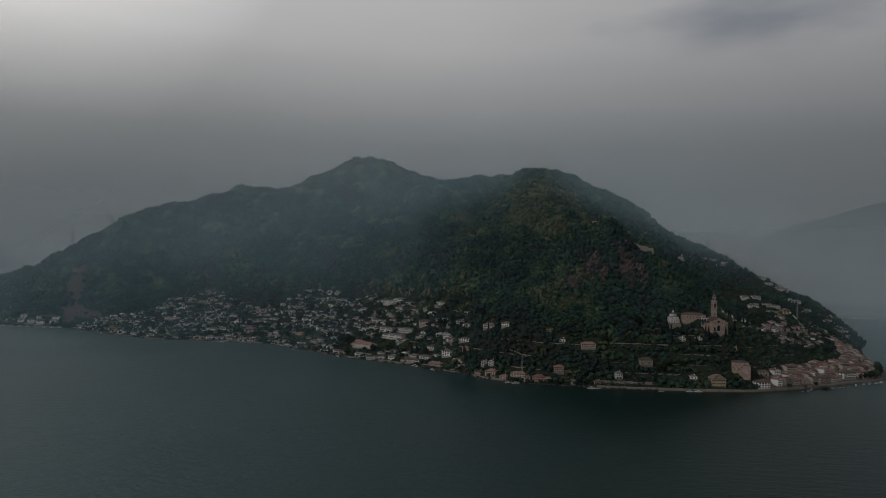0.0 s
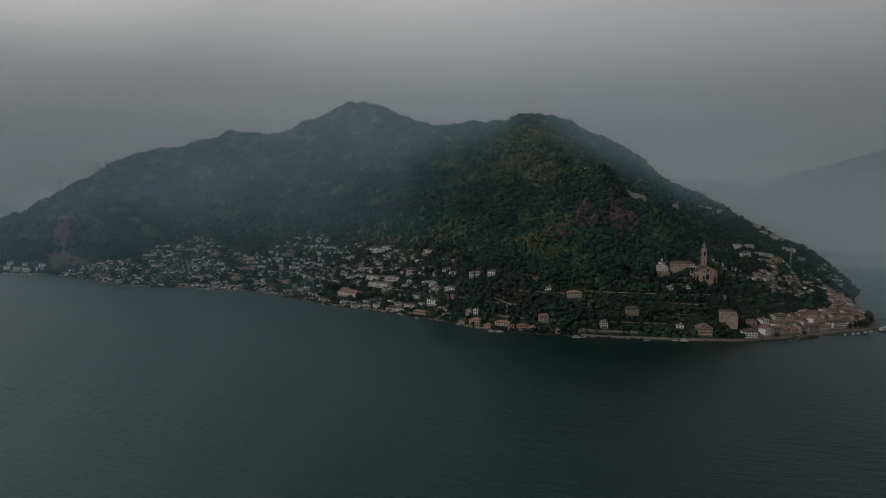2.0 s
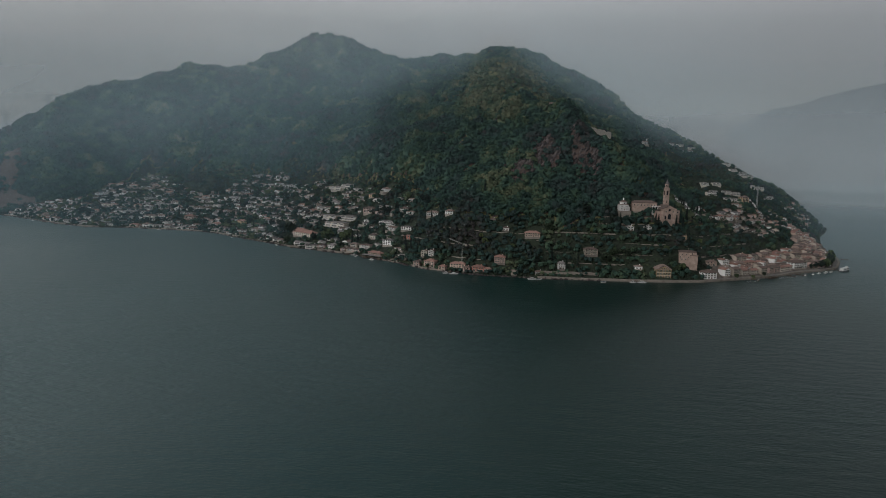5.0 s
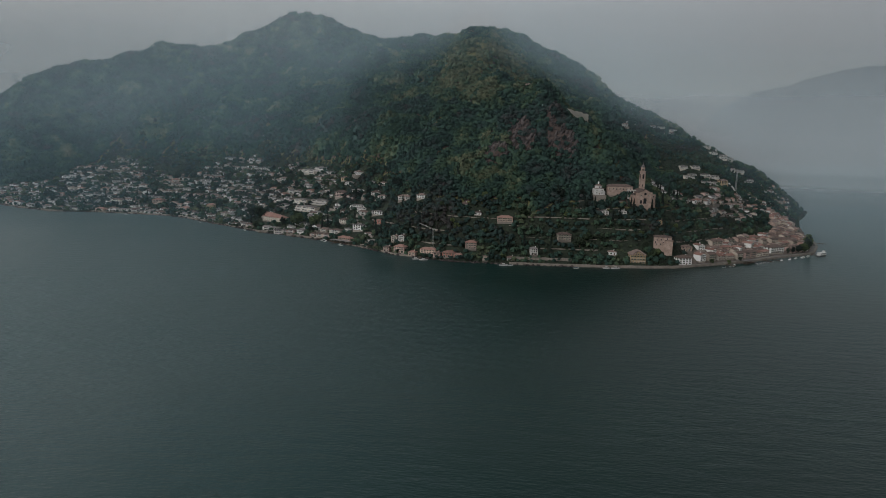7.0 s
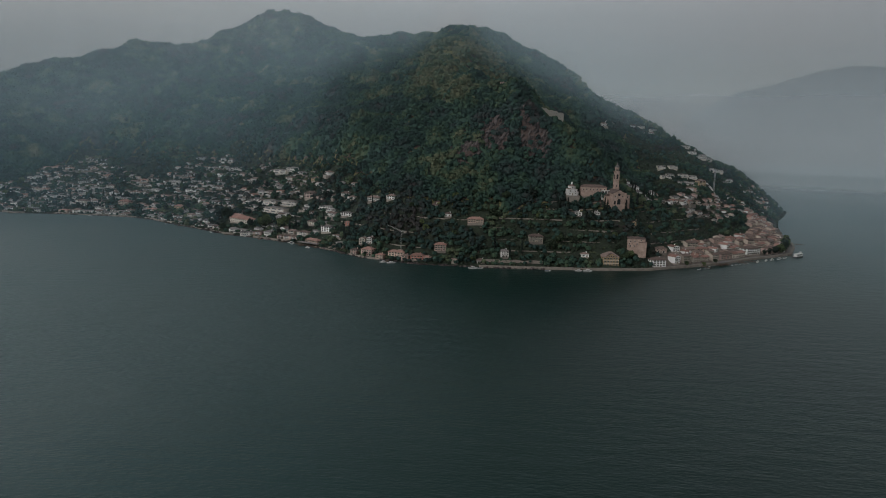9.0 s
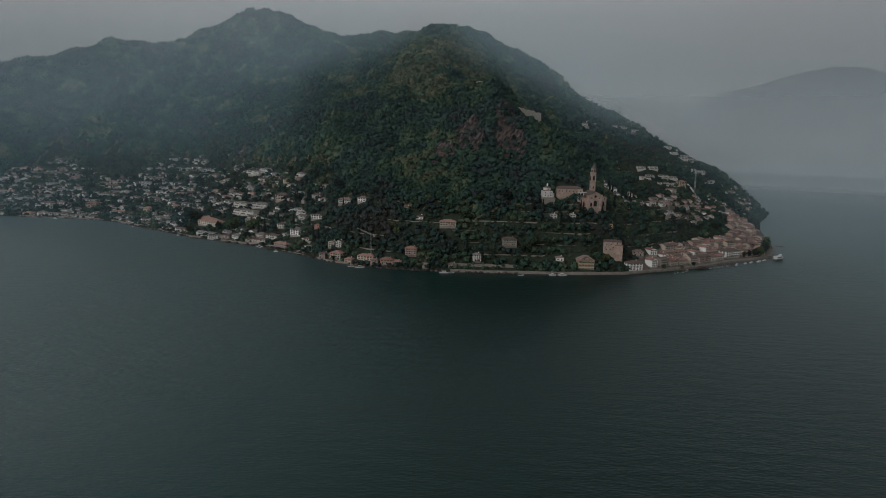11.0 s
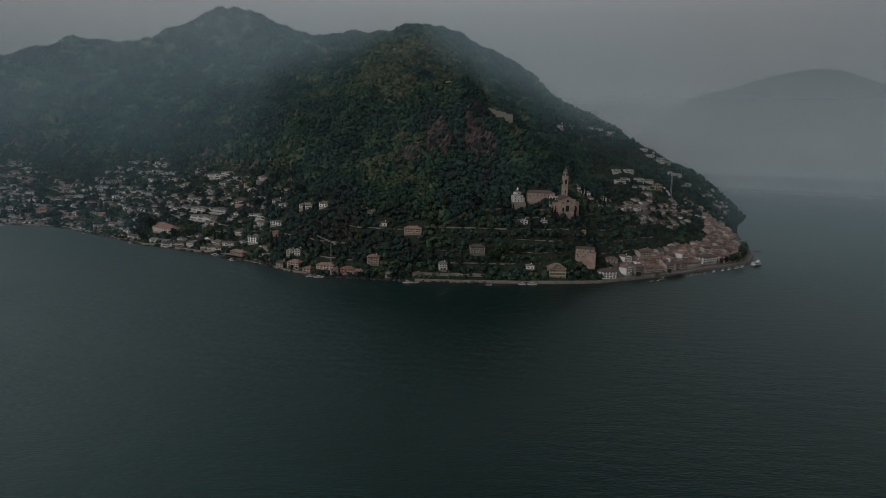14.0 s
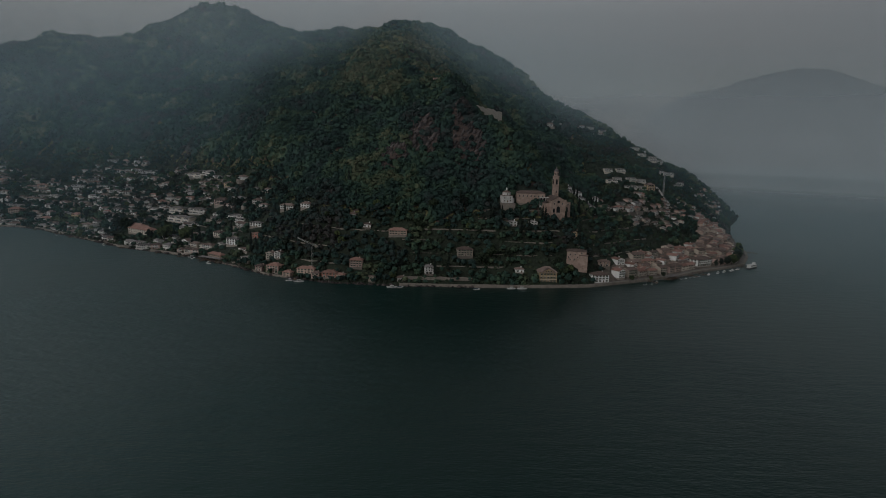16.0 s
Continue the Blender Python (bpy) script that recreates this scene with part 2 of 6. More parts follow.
def part(name, shape, mats, parent, label="", smooth=False):
    """One mesh object under a thing or a part."""
    mats = mats if isinstance(mats, (list, tuple)) else [mats]
    ob = new(name, shape if isinstance(shape, bpy.types.Mesh) else shape.mesh(name, *mats, smooth=smooth))
    ob.parent = parent
    return tagged(ob, label)


def bulk(name, verts, faces, mat, tint=None, smooth=True):
    """One large mesh from arrays of corners and triangles."""
    m = bpy.data.meshes.new(name)
    m.vertices.add(len(verts))
    m.vertices.foreach_set("co", np.asarray(verts, np.float32).ravel())
    k = faces.shape[1]
    m.loops.add(len(faces) * k)
    m.loops.foreach_set("vertex_index", np.asarray(faces, np.int32).ravel())
    m.polygons.add(len(faces))
    m.polygons.foreach_set("loop_start", np.arange(0, len(faces) * k, k, dtype=np.int32))
    m.update(calc_edges=True)
    if tint is not None:
        m.attributes.new("tint", "FLOAT", "POINT").data.foreach_set("value", np.asarray(tint, np.float32))
    if smooth:
        m.shade_smooth()
    m.materials.append(mat)
    return new(name, m)


# --- terrain ---
COAST = [(-1250, 2300), (-1260, 1700), (-1330, 1560), (-1270, 1470), (-1110, 1350), (-960, 1215), (-859, 1168), (-797, 1164), (-739, 1160), (-697, 1142), (-624, 1094), (-565, 1056), (-506, 1027),
         (-454, 1036), (-400, 1030), (-340, 1022), (-308, 1006), (-270, 971), (-217, 929), (-166, 886), (-121, 862), (-80, 838), (-34, 797), (4, 758), (60, 731), (118, 725), (180, 725), (246, 729),
         (284, 736), (303, 746), (340, 765), (379, 788), (418, 818), (464, 848), (488, 867), (518, 918), (538, 962), (560, 1024), (604, 1130), (656, 1240), (714, 1335), (766, 1428), (760, 1525),
         (690, 1700), (600, 2000), (500, 2800)]
# crest lines of the hill: x, y, height
CRESTS = [
    [(-1310, 1510, 2), (-1160, 1520, 22), (-956, 1535, 147), (-880, 1590, 212), (-790, 1670, 263), (-655, 1798, 322), (-549, 1882, 336), (-330, 1880, 345), (-123, 1800, 350)],
    [(-700, 2200, 330), (-520, 2120, 408), (-440, 2110, 446), (-367, 2104, 461), (-300, 2082, 442), (-235, 2055, 410), (-123, 1960, 368)],
    [(-123, 1790, 348), (0, 1840, 369), (99, 1866, 388), (180, 1850, 394), (260, 1790, 353), (400, 1680, 261), (573, 1520, 109), (652, 1420, 66), (704, 1376, 47), (742, 1398, 14)],
    [(67, 1223, 232), (230, 1200, 176), (400, 1140, 112), (490, 1150, 78), (575, 1100, 30)],
    [(10, 1790, 345), (-60, 1500, 258), (-110, 1320, 185), (-130, 1190, 120)],
    [(105, 1470, 298), (20, 1280, 212), (-40, 1130, 142), (-66, 1040, 92)],
    [(67, 1223, 232), (62, 1080, 172), (44, 985, 126), (22, 910, 78)],
    [(140, 1850, 390), (110, 1500, 312), (67, 1223, 236), (157, 1015, 194), (203, 930, 156), (262, 830, 78), (278, 765, 15)],
]


def polyline(x, y, line):
    """Distance to a line, and the third value along it."""
    best = np.full(np.shape(x), 1e9)
    val = np.zeros(np.shape(x))
    for a, b in zip(line[:-1], line[1:]):
        dx, dy = b[0] - a[0], b[1] - a[1]
        u = np.clip(((x - a[0]) * dx + (y - a[1]) * dy) / (dx * dx + dy * dy), 0, 1)
        d = np.hypot(x - a[0] - u * dx, y - a[1] - u * dy)
        near = d < best
        best = np.where(near, d, best)
        if len(a) > 2:
            val = np.where(near, a[2] + u * (b[2] - a[2]), val)
    return best, val


def inland(x, y):
    """Distance from the water's edge, positive on land."""
    d, _ = polyline(x, y, COAST)
    ring = COAST + [(300, 4000), (-1250, 4000)]
    inside = np.zeros(np.shape(x), bool)
    for a, b in zip(ring, ring[1:] + ring[:1]):
        if a[1] != b[1]:
            cross = (a[1] > y) != (b[1] > y)
            inside ^= cross & (x < (b[0] - a[0]) * (y - a[1]) / (b[1] - a[1]) + a[0])
    return np.where(inside, d, -d)


def waves(x, y, size, seed, octaves=3):
    """Smooth uneven relief, about -1 to 1."""
    rng = np.random.RandomState(seed)
    total = np.zeros(np.shape(x))
    for o in range(octaves):
        for _ in range(5):
            a, p = rng.rand() * math.pi, rng.rand() * 6.28
            k = 6.283 / size * 2 ** o * (0.7 + 0.6 * rng.rand())
            total = total + np.sin((x * math.cos(a) + y * math.sin(a)) * k + p) * 0.32 / 1.8 ** o
    return total


def ground_height(x, y):
    x, y = np.asarray(x, float), np.asarray(y, float)
    d = inland(x, y)
    tops = []
    for line, steep in zip(CRESTS, (0.72, 0.70, 0.75, 0.75, 0.8, 0.8, 0.8, 0.78)):
        r, z = polyline(x, y, line)
        r = r * (1 + 0.14 * waves(x, y, 260, 5, 2))
        r = np.sqrt(r * r + 30 * 30) - 30
        tops.append(z * np.exp(-steep * r / np.maximum(z, 5)))
    tops = np.array(tops)
    soft = 9
    m = tops.max(0)
    crest = m + soft * np.log(np.exp((tops - m) / soft).sum(0)) - 2
    # foot of the slope: gentle at the villages, steep below the church
    s = np.interp(x, [-900, -720, -620, -450, -330, -200, -100, -40, 60, 180, 270, 330, 420, 520, 700], [0.5, 0.32, 0.24, 0.235, 0.275, 0.31, 0.40, 0.72, 0.86, 0.92, 1.05, 0.75, 0.44, 0.62, 1.0])
    shelf = np.interp(x, [-800, -700, -560, -330, -200, -100, 0, 150, 300], [110, 130, 270, 300, 228, 182, 110, 110, 90])
    e = np.maximum(d, 0)
    foot = 1.6 + s * e * e / (e + 12) + 0.62 * np.maximum(e - shelf, 0)
    k = 7
    h = -k * np.log(np.exp(-np.clip(crest, -60, 700) / k) + np.exp(-np.clip(foot, -60, 700) / k))
    rough = waves(x, y, 120, 8, 3)
    h = h + rough * np.clip((e - 70) / 120, 0, 1) * 8
    ribs = waves(0.9 * x - 0.45 * y, 0.2 * (0.45 * x + 0.9 * y), 85, 13, 2)
    h = h + 6 * ribs * np.clip((e - 150) / 120, 0, 1) * np.clip((330 - x) / 80, 0, 1) * np.clip((1700 - y) / 250, 0, 1) * np.clip((x + 650) / 100, 0, 1)
    flat = np.clip(e / 16, 0, 1)
    h = flat * h + (1 - flat) * np.minimum(1.8, h + 2)
    h = np.maximum(h, 1.6)
    return np.where(d > 0, h, np.maximum(-12, 1.6 + d * 3))


def height_at(x, y):
    return float(ground_height(np.array([x]), np.array([y]))[0])


def cover(x, y):
    """What grows: 0 wood, 1 bare rock, 2 meadow, 3 gardens, 4 town."""
    d = inland(x, y)
    kind = np.zeros(np.shape(x))
    lump = waves(x, y, 70, 21, 3)
    rib = waves(x + 0.35 * y, y * 0.3, 34, 22, 3)
    rock = np.exp(-(((x - 132 - 0.5 * (y - 895)) / 34) ** 2 + ((y - 896) / 40) ** 2)) + np.exp(-(((x - 189) / 24) ** 2 + ((y - 882) / 26) ** 2))
    kind = np.where(rock + 0.38 * rib > 0.62, 1, kind)
    # red earth laid bare above the marina, and a slide higher up
    scree = np.exp(-(((x + 744 + 0.3 * (y - 1215)) / 62) ** 2 + ((y - 1215) / 44) ** 2)) + 0.9 * np.exp(-(((x + 806 + 0.3 * (y - 1320)) / 26) ** 2 + ((y - 1320) / 60) ** 2))
    kind = np.where(scree + 0.25 * rib > 0.55, 1, kind)
    top = np.exp(-(((x - 105 - 0.06 * (y - 1500)) / 85) ** 2 + ((y - 1500) / 330) ** 2))
    top = top + np.exp(-(((x - 195 - 0.25 * (1420 - y)) / 60) ** 2 + ((y - 1410) / 110) ** 2))
    kind = np.where(top + 0.4 * lump > 0.55, 2, kind)
    saddle = np.exp(-(((x - 285) / 55) ** 2 + ((y - 1240) / 45) ** 2))
    kind = np.where(saddle + 0.2 * lump > 0.75, 2, kind)
    reach = np.interp(x, [-740, -690, -640, -590, -300, -100, -20, 60, 150, 320, 380, 640, 760], [0, 60, 120, 290, 310, 195, 110, 84, 72, 80, 250, 280, 150])
    kind = np.where((d < reach + 14 * lump) & (x > -800) & (y < 1480), 3, kind)
    town = np.interp(x, [300, 330, 360, 420, 480, 540, 600, 640], [18, 30, 36, 44, 56, 54, 40, 30])
    return np.where((d < town) & (x > 300) & (x < 640) & (y < 1130), 4, kind)


def land():
    step = 7.0
    gx, gy = np.arange(-1400, 870, step), np.arange(690, 2560, step)
    x, y = np.meshgrid(gx, gy)
    z = ground_height(x, y)
    keep = (z > -11.5)
    verts = np.stack([x, y, z], -1).reshape(-1, 3)
    c, r = len(gx), len(gy)
    i, j = np.meshgrid(np.arange(c - 1), np.arange(r - 1))
    a = (j * c + i).ravel()
    quads = np.stack([a, a + 1, a + c + 1, a + c], 1)
    quads = quads[keep.ravel()[quads].any(1)]
    ob = bulk("ground", verts, quads, M["soil"], cover(x, y).ravel() / 4)
    return tagged(ob, "wooded hillside falling to a lake shore", "hillside", kind="structure")


def soil():
    m = bpy.data.materials.new("hillside_soil")
    m.use_nodes = True
    n, l = m.node_tree.nodes, m.node_tree.links
    b = n["Principled BSDF"]
    b.inputs["Roughness"].default_value = 0.95
    geo, attr = n.new("ShaderNodeNewGeometry"), n.new("ShaderNodeAttribute")
    attr.attribute_name = "tint"
    wide, fine = n.new("ShaderNodeTexNoise"), n.new("ShaderNodeTexNoise")
    for tex, s in ((wide, 0.04), (fine, 0.35)):
        tex.inputs["Scale"].default_value, tex.inputs["Detail"].default_value = s, 6.0
        l.new(geo.outputs["Position"], tex.inputs["Vector"])
    kinds = ramp(n, [(0.0, (0.026, 0.040, 0.032)), (0.125, (0.098, 0.074, 0.068)), (0.375, (0.135, 0.138, 0.066)), (0.625, (0.024, 0.037, 0.024)), (0.9, (0.15, 0.135, 0.12))])
    kinds.color_ramp.interpolation = "CONSTANT"
    l.new(attr.outputs["Fac"], kinds.inputs[0])
    spots = ramp(n, [(0.3, (0.45, 0.45, 0.45)), (0.7, (1.5, 1.4, 1.3))])
    mixed = n.new("ShaderNodeMix")
    mixed.inputs["Factor"].default_value = 0.6
    l.new(wide.outputs["Fac"], mixed.inputs["A"])
    l.new(fine.outputs["Fac"], mixed.inputs["B"])
    l.new(mixed.outputs["Result"], spots.inputs[0])
    mul = n.new("ShaderNodeMix")
    mul.data_type, mul.blend_type = "RGBA", "MULTIPLY"
    mul.inputs["Factor"].default_value = 1.0
    l.new(kinds.outputs[0], mul.inputs["A"])
    l.new(spots.outputs[0], mul.inputs["B"])
    l.new(mul.outputs["Result"], b.inputs["Base Color"])
    bp = n.new("ShaderNodeBump")
    bp.inputs["Strength"].default_value, bp.inputs["Distance"].default_value = 0.8, 2.0
    l.new(fine.outputs["Fac"], bp.inputs["Height"])
    l.new(bp.outputs[0], b.inputs["Normal"])
    return m


M["soil"] = soil()
land()


def lake():
    m = bpy.data.materials.new("lake_water")
    m.use_nodes = True
    n, l = m.node_tree.nodes, m.node_tree.links
    b = n["Principled BSDF"]
    b.inputs["Roughness"].default_value, b.inputs["IOR"].default_value = 0.34, 1.333
    b.inputs["Specular Tint"].default_value = (0.44, 0.96, 0.93, 1)
    geo = n.new("ShaderNodeNewGeometry")
    gust = n.new("ShaderNodeTexNoise")
    gust.inputs["Scale"].default_value, gust.inputs["Detail"].default_value = 0.006, 4.0
    l.new(geo.outputs["Position"], gust.inputs["Vector"])
    turn = n.new("ShaderNodeMapping")
    turn.inputs["Rotation"].default_value, turn.inputs["Scale"].default_value = (0, 0, radians(25)), (0.35, 1.0, 1.0)
    l.new(geo.outputs["Position"], turn.inputs[0])
    waves_a, waves_b = n.new("ShaderNodeTexNoise"), n.new("ShaderNodeTexNoise")
    for tex, s in ((waves_a, 0.16), (waves_b, 0.75)):
        tex.inputs["Scale"].default_value, tex.inputs["Detail"].default_value = s, 3.0
        l.new(turn.outputs[0], tex.inputs["Vector"])
    # painted sky glare: base colour a little paler in the west and beyond the cape
    place, west_glare, glare_tone = n.new("ShaderNodeSeparateXYZ"), n.new("ShaderNodeMapRange"), n.new("ShaderNodeMath")
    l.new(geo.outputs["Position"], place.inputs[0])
    l.new(place.outputs["X"], west_glare.inputs["Value"])
    west_glare.inputs["From Min"].default_value, west_glare.inputs["From Max"].default_value = 180, -330
    glare_tone.operation = "MULTIPLY_ADD"
    glare_tone.inputs[1].default_value = 0.35
    l.new(gust.outputs["Fac"], glare_tone.inputs[0])
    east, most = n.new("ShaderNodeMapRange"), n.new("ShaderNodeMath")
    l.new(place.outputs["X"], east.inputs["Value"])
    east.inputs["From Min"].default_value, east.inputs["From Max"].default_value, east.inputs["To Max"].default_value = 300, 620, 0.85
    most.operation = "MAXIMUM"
    l.new(west_glare.outputs[0], most.inputs[0])
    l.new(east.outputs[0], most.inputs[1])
    l.new(most.outputs[0], glare_tone.inputs[2])
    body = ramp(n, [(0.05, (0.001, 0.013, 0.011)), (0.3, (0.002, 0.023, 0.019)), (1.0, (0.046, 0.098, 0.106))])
    l.new(glare_tone.outputs[0], body.inputs[0])
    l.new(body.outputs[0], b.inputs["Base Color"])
    calm = n.new("ShaderNodeMapRange")
    calm.inputs["From Min"].default_value, calm.inputs["From Max"].default_value = 0.35, 0.65
    calm.inputs["To Min"].default_value, calm.inputs["To Max"].default_value = 0.2, 0.5
    l.new(gust.outputs["Fac"], calm.inputs["Value"])
    bump_a, bump_b = n.new("ShaderNodeBump"), n.new("ShaderNodeBump")
    bump_a.inputs["Distance"].default_value, bump_b.inputs["Distance"].default_value = 1.6, 1.0
    for bp, tex in ((bump_a, waves_a), (bump_b, waves_b)):
        l.new(calm.outputs[0], bp.inputs["Strength"])
        l.new(tex.outputs["Fac"], bp.inputs["Height"])
    l.new(bump_a.outputs[0], bump_b.inputs["Normal"])
    l.new(bump_b.outputs[0], b.inputs["Normal"])
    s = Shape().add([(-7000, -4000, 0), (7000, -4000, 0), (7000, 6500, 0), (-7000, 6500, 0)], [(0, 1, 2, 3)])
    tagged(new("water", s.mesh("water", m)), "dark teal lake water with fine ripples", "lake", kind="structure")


lake()


def haze_glow_material(name, low, high, top):
    """Painted haze: far hills glow in a hazy tone that runs from low to high."""
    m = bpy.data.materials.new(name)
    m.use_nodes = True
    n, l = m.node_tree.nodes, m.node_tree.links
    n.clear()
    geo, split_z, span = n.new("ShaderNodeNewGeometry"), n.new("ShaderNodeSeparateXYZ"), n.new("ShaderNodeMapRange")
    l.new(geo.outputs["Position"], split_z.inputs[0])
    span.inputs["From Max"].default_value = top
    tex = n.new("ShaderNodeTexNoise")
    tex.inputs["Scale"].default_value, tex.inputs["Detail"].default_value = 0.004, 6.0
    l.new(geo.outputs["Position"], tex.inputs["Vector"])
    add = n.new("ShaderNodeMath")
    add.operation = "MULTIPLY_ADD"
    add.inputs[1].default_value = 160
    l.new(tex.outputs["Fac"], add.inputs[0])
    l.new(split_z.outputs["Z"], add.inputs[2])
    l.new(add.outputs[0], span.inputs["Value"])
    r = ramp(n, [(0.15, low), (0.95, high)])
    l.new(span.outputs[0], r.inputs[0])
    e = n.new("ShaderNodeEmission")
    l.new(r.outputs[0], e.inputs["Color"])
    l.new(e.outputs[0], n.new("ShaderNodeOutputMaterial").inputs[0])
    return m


def far_range(name, radius, az0, az1, profile, mat, label, base=0.0, rough=12):
    """A distant mountain range: slopes that rise from the lake to an uneven crest."""
    az = np.radians(np.linspace(az0, az1, 160))
    top = np.array([profile(math.degrees(a)) for a in az]) + rough * waves(az * radius, az * 0, 500, len(name), 4) * 0.6
    top = np.maximum(top, base + 1)
    rows = []
    for k in np.linspace(0, 1, 14):
        r = radius + 260 * k - 260 + 40 * waves(az * radius, k * 900 + az * 0, 300, 3, 3)
        z = base + (top - base) * k ** 1.15
        rows.append(np.stack([55 + np.sin(az) * r, 75 + np.cos(az) * r, z], 1))
    v = np.concatenate(rows)
    a = (np.arange(13)[:, None] * 160 + np.arange(159)[None]).ravel()
    ob = bulk(name, v, np.stack([a, a + 1, a + 161, a + 160], 1), mat)
    return tagged(ob, label, "mountain", kind="structure")


# backdrop ranges, haze put into their glowing colours
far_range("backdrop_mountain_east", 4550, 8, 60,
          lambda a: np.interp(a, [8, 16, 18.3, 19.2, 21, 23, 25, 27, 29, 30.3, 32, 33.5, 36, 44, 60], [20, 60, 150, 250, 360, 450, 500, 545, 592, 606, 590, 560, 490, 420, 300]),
          haze_glow_material("east_haze", (0.080, 0.087, 0.093), (0.060, 0.069, 0.078), 760), "distant wooded mountain with blue haze painted in", 45.0)
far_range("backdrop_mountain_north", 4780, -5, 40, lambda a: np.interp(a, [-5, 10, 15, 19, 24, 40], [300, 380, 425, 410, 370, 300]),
          haze_glow_material("north_haze", (0.090, 0.092, 0.094), (0.100, 0.101, 0.102), 700), "faint mountain in a painted haze tone", 30.0, 8)
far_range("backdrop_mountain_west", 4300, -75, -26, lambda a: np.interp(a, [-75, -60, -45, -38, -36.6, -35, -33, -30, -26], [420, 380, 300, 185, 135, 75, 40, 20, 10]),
          haze_glow_material("west_haze", (0.105, 0.122, 0.134), (0.05, 0.070, 0.085), 500), "distant wooded mountain with blue haze painted in", 5.0)
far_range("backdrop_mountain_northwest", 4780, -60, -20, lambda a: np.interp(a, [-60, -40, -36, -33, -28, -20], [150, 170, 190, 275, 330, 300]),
          haze_glow_material("northwest_haze", (0.165, 0.175, 0.184), (0.16, 0.17, 0.18), 500), "faint mountain in a painted haze tone", 5.0, 8)


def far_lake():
    """An added upright strip, glowing in the hazy tone of the lake behind the cape."""
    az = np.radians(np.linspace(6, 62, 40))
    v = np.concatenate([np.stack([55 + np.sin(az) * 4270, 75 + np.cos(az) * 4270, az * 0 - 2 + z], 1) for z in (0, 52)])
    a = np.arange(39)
    tagged(bulk("backdrop_far_lake", v, np.stack([a, a + 1, a + 41, a + 40], 1), haze_glow_material("far_lake_haze", (0.085, 0.105, 0.115), (0.085, 0.105, 0.115), 100)),
           "upright glowing strip painted as the hazy far lake", "lake", kind="structure")


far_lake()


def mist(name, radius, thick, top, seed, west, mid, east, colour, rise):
    """Painted haze: a see-through sheet round the hill, denser low down, gone at its upper edge."""
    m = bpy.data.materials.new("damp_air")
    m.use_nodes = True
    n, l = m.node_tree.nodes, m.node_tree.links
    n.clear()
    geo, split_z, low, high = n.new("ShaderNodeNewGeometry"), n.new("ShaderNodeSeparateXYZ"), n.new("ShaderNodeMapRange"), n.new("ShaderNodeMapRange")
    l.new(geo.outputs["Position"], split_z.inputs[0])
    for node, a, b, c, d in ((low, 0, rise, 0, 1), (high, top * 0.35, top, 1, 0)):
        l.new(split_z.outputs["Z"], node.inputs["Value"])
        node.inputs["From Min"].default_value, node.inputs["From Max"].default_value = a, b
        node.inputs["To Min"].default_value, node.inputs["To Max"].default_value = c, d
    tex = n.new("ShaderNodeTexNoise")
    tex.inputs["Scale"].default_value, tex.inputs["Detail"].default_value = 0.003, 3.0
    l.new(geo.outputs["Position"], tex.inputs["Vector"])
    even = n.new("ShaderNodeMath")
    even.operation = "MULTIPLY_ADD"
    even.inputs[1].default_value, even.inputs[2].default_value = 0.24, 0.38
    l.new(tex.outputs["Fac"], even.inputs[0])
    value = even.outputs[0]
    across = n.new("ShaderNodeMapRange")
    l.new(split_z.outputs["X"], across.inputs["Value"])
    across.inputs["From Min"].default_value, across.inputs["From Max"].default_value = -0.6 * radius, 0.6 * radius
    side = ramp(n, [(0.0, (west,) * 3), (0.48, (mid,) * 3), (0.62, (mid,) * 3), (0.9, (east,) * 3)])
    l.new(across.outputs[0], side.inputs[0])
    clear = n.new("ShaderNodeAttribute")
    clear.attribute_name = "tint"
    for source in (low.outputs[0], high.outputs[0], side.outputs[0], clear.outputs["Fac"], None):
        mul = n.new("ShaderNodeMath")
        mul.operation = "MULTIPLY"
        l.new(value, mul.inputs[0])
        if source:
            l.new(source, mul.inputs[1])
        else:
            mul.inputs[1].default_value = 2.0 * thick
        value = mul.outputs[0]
    # both sides take the full colour, which gives the sheet its hazy tone
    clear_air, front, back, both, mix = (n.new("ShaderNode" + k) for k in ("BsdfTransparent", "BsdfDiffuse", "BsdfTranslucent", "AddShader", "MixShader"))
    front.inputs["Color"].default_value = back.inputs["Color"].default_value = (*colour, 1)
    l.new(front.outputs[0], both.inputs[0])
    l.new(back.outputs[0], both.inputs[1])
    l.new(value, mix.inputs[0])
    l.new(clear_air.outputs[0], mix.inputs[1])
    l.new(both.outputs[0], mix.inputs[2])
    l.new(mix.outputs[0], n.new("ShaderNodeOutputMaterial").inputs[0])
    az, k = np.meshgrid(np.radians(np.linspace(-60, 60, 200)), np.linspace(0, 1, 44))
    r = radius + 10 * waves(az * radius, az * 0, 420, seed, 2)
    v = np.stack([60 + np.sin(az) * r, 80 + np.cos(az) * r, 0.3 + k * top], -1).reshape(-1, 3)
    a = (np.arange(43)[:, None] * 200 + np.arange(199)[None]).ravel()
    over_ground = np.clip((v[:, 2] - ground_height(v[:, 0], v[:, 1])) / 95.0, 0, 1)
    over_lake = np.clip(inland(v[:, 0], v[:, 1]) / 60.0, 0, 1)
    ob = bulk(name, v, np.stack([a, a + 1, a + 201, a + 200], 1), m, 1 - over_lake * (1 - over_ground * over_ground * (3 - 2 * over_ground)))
    return tagged(ob, "see-through sheet painted with grey haze over the lake", "mist", kind="structure")


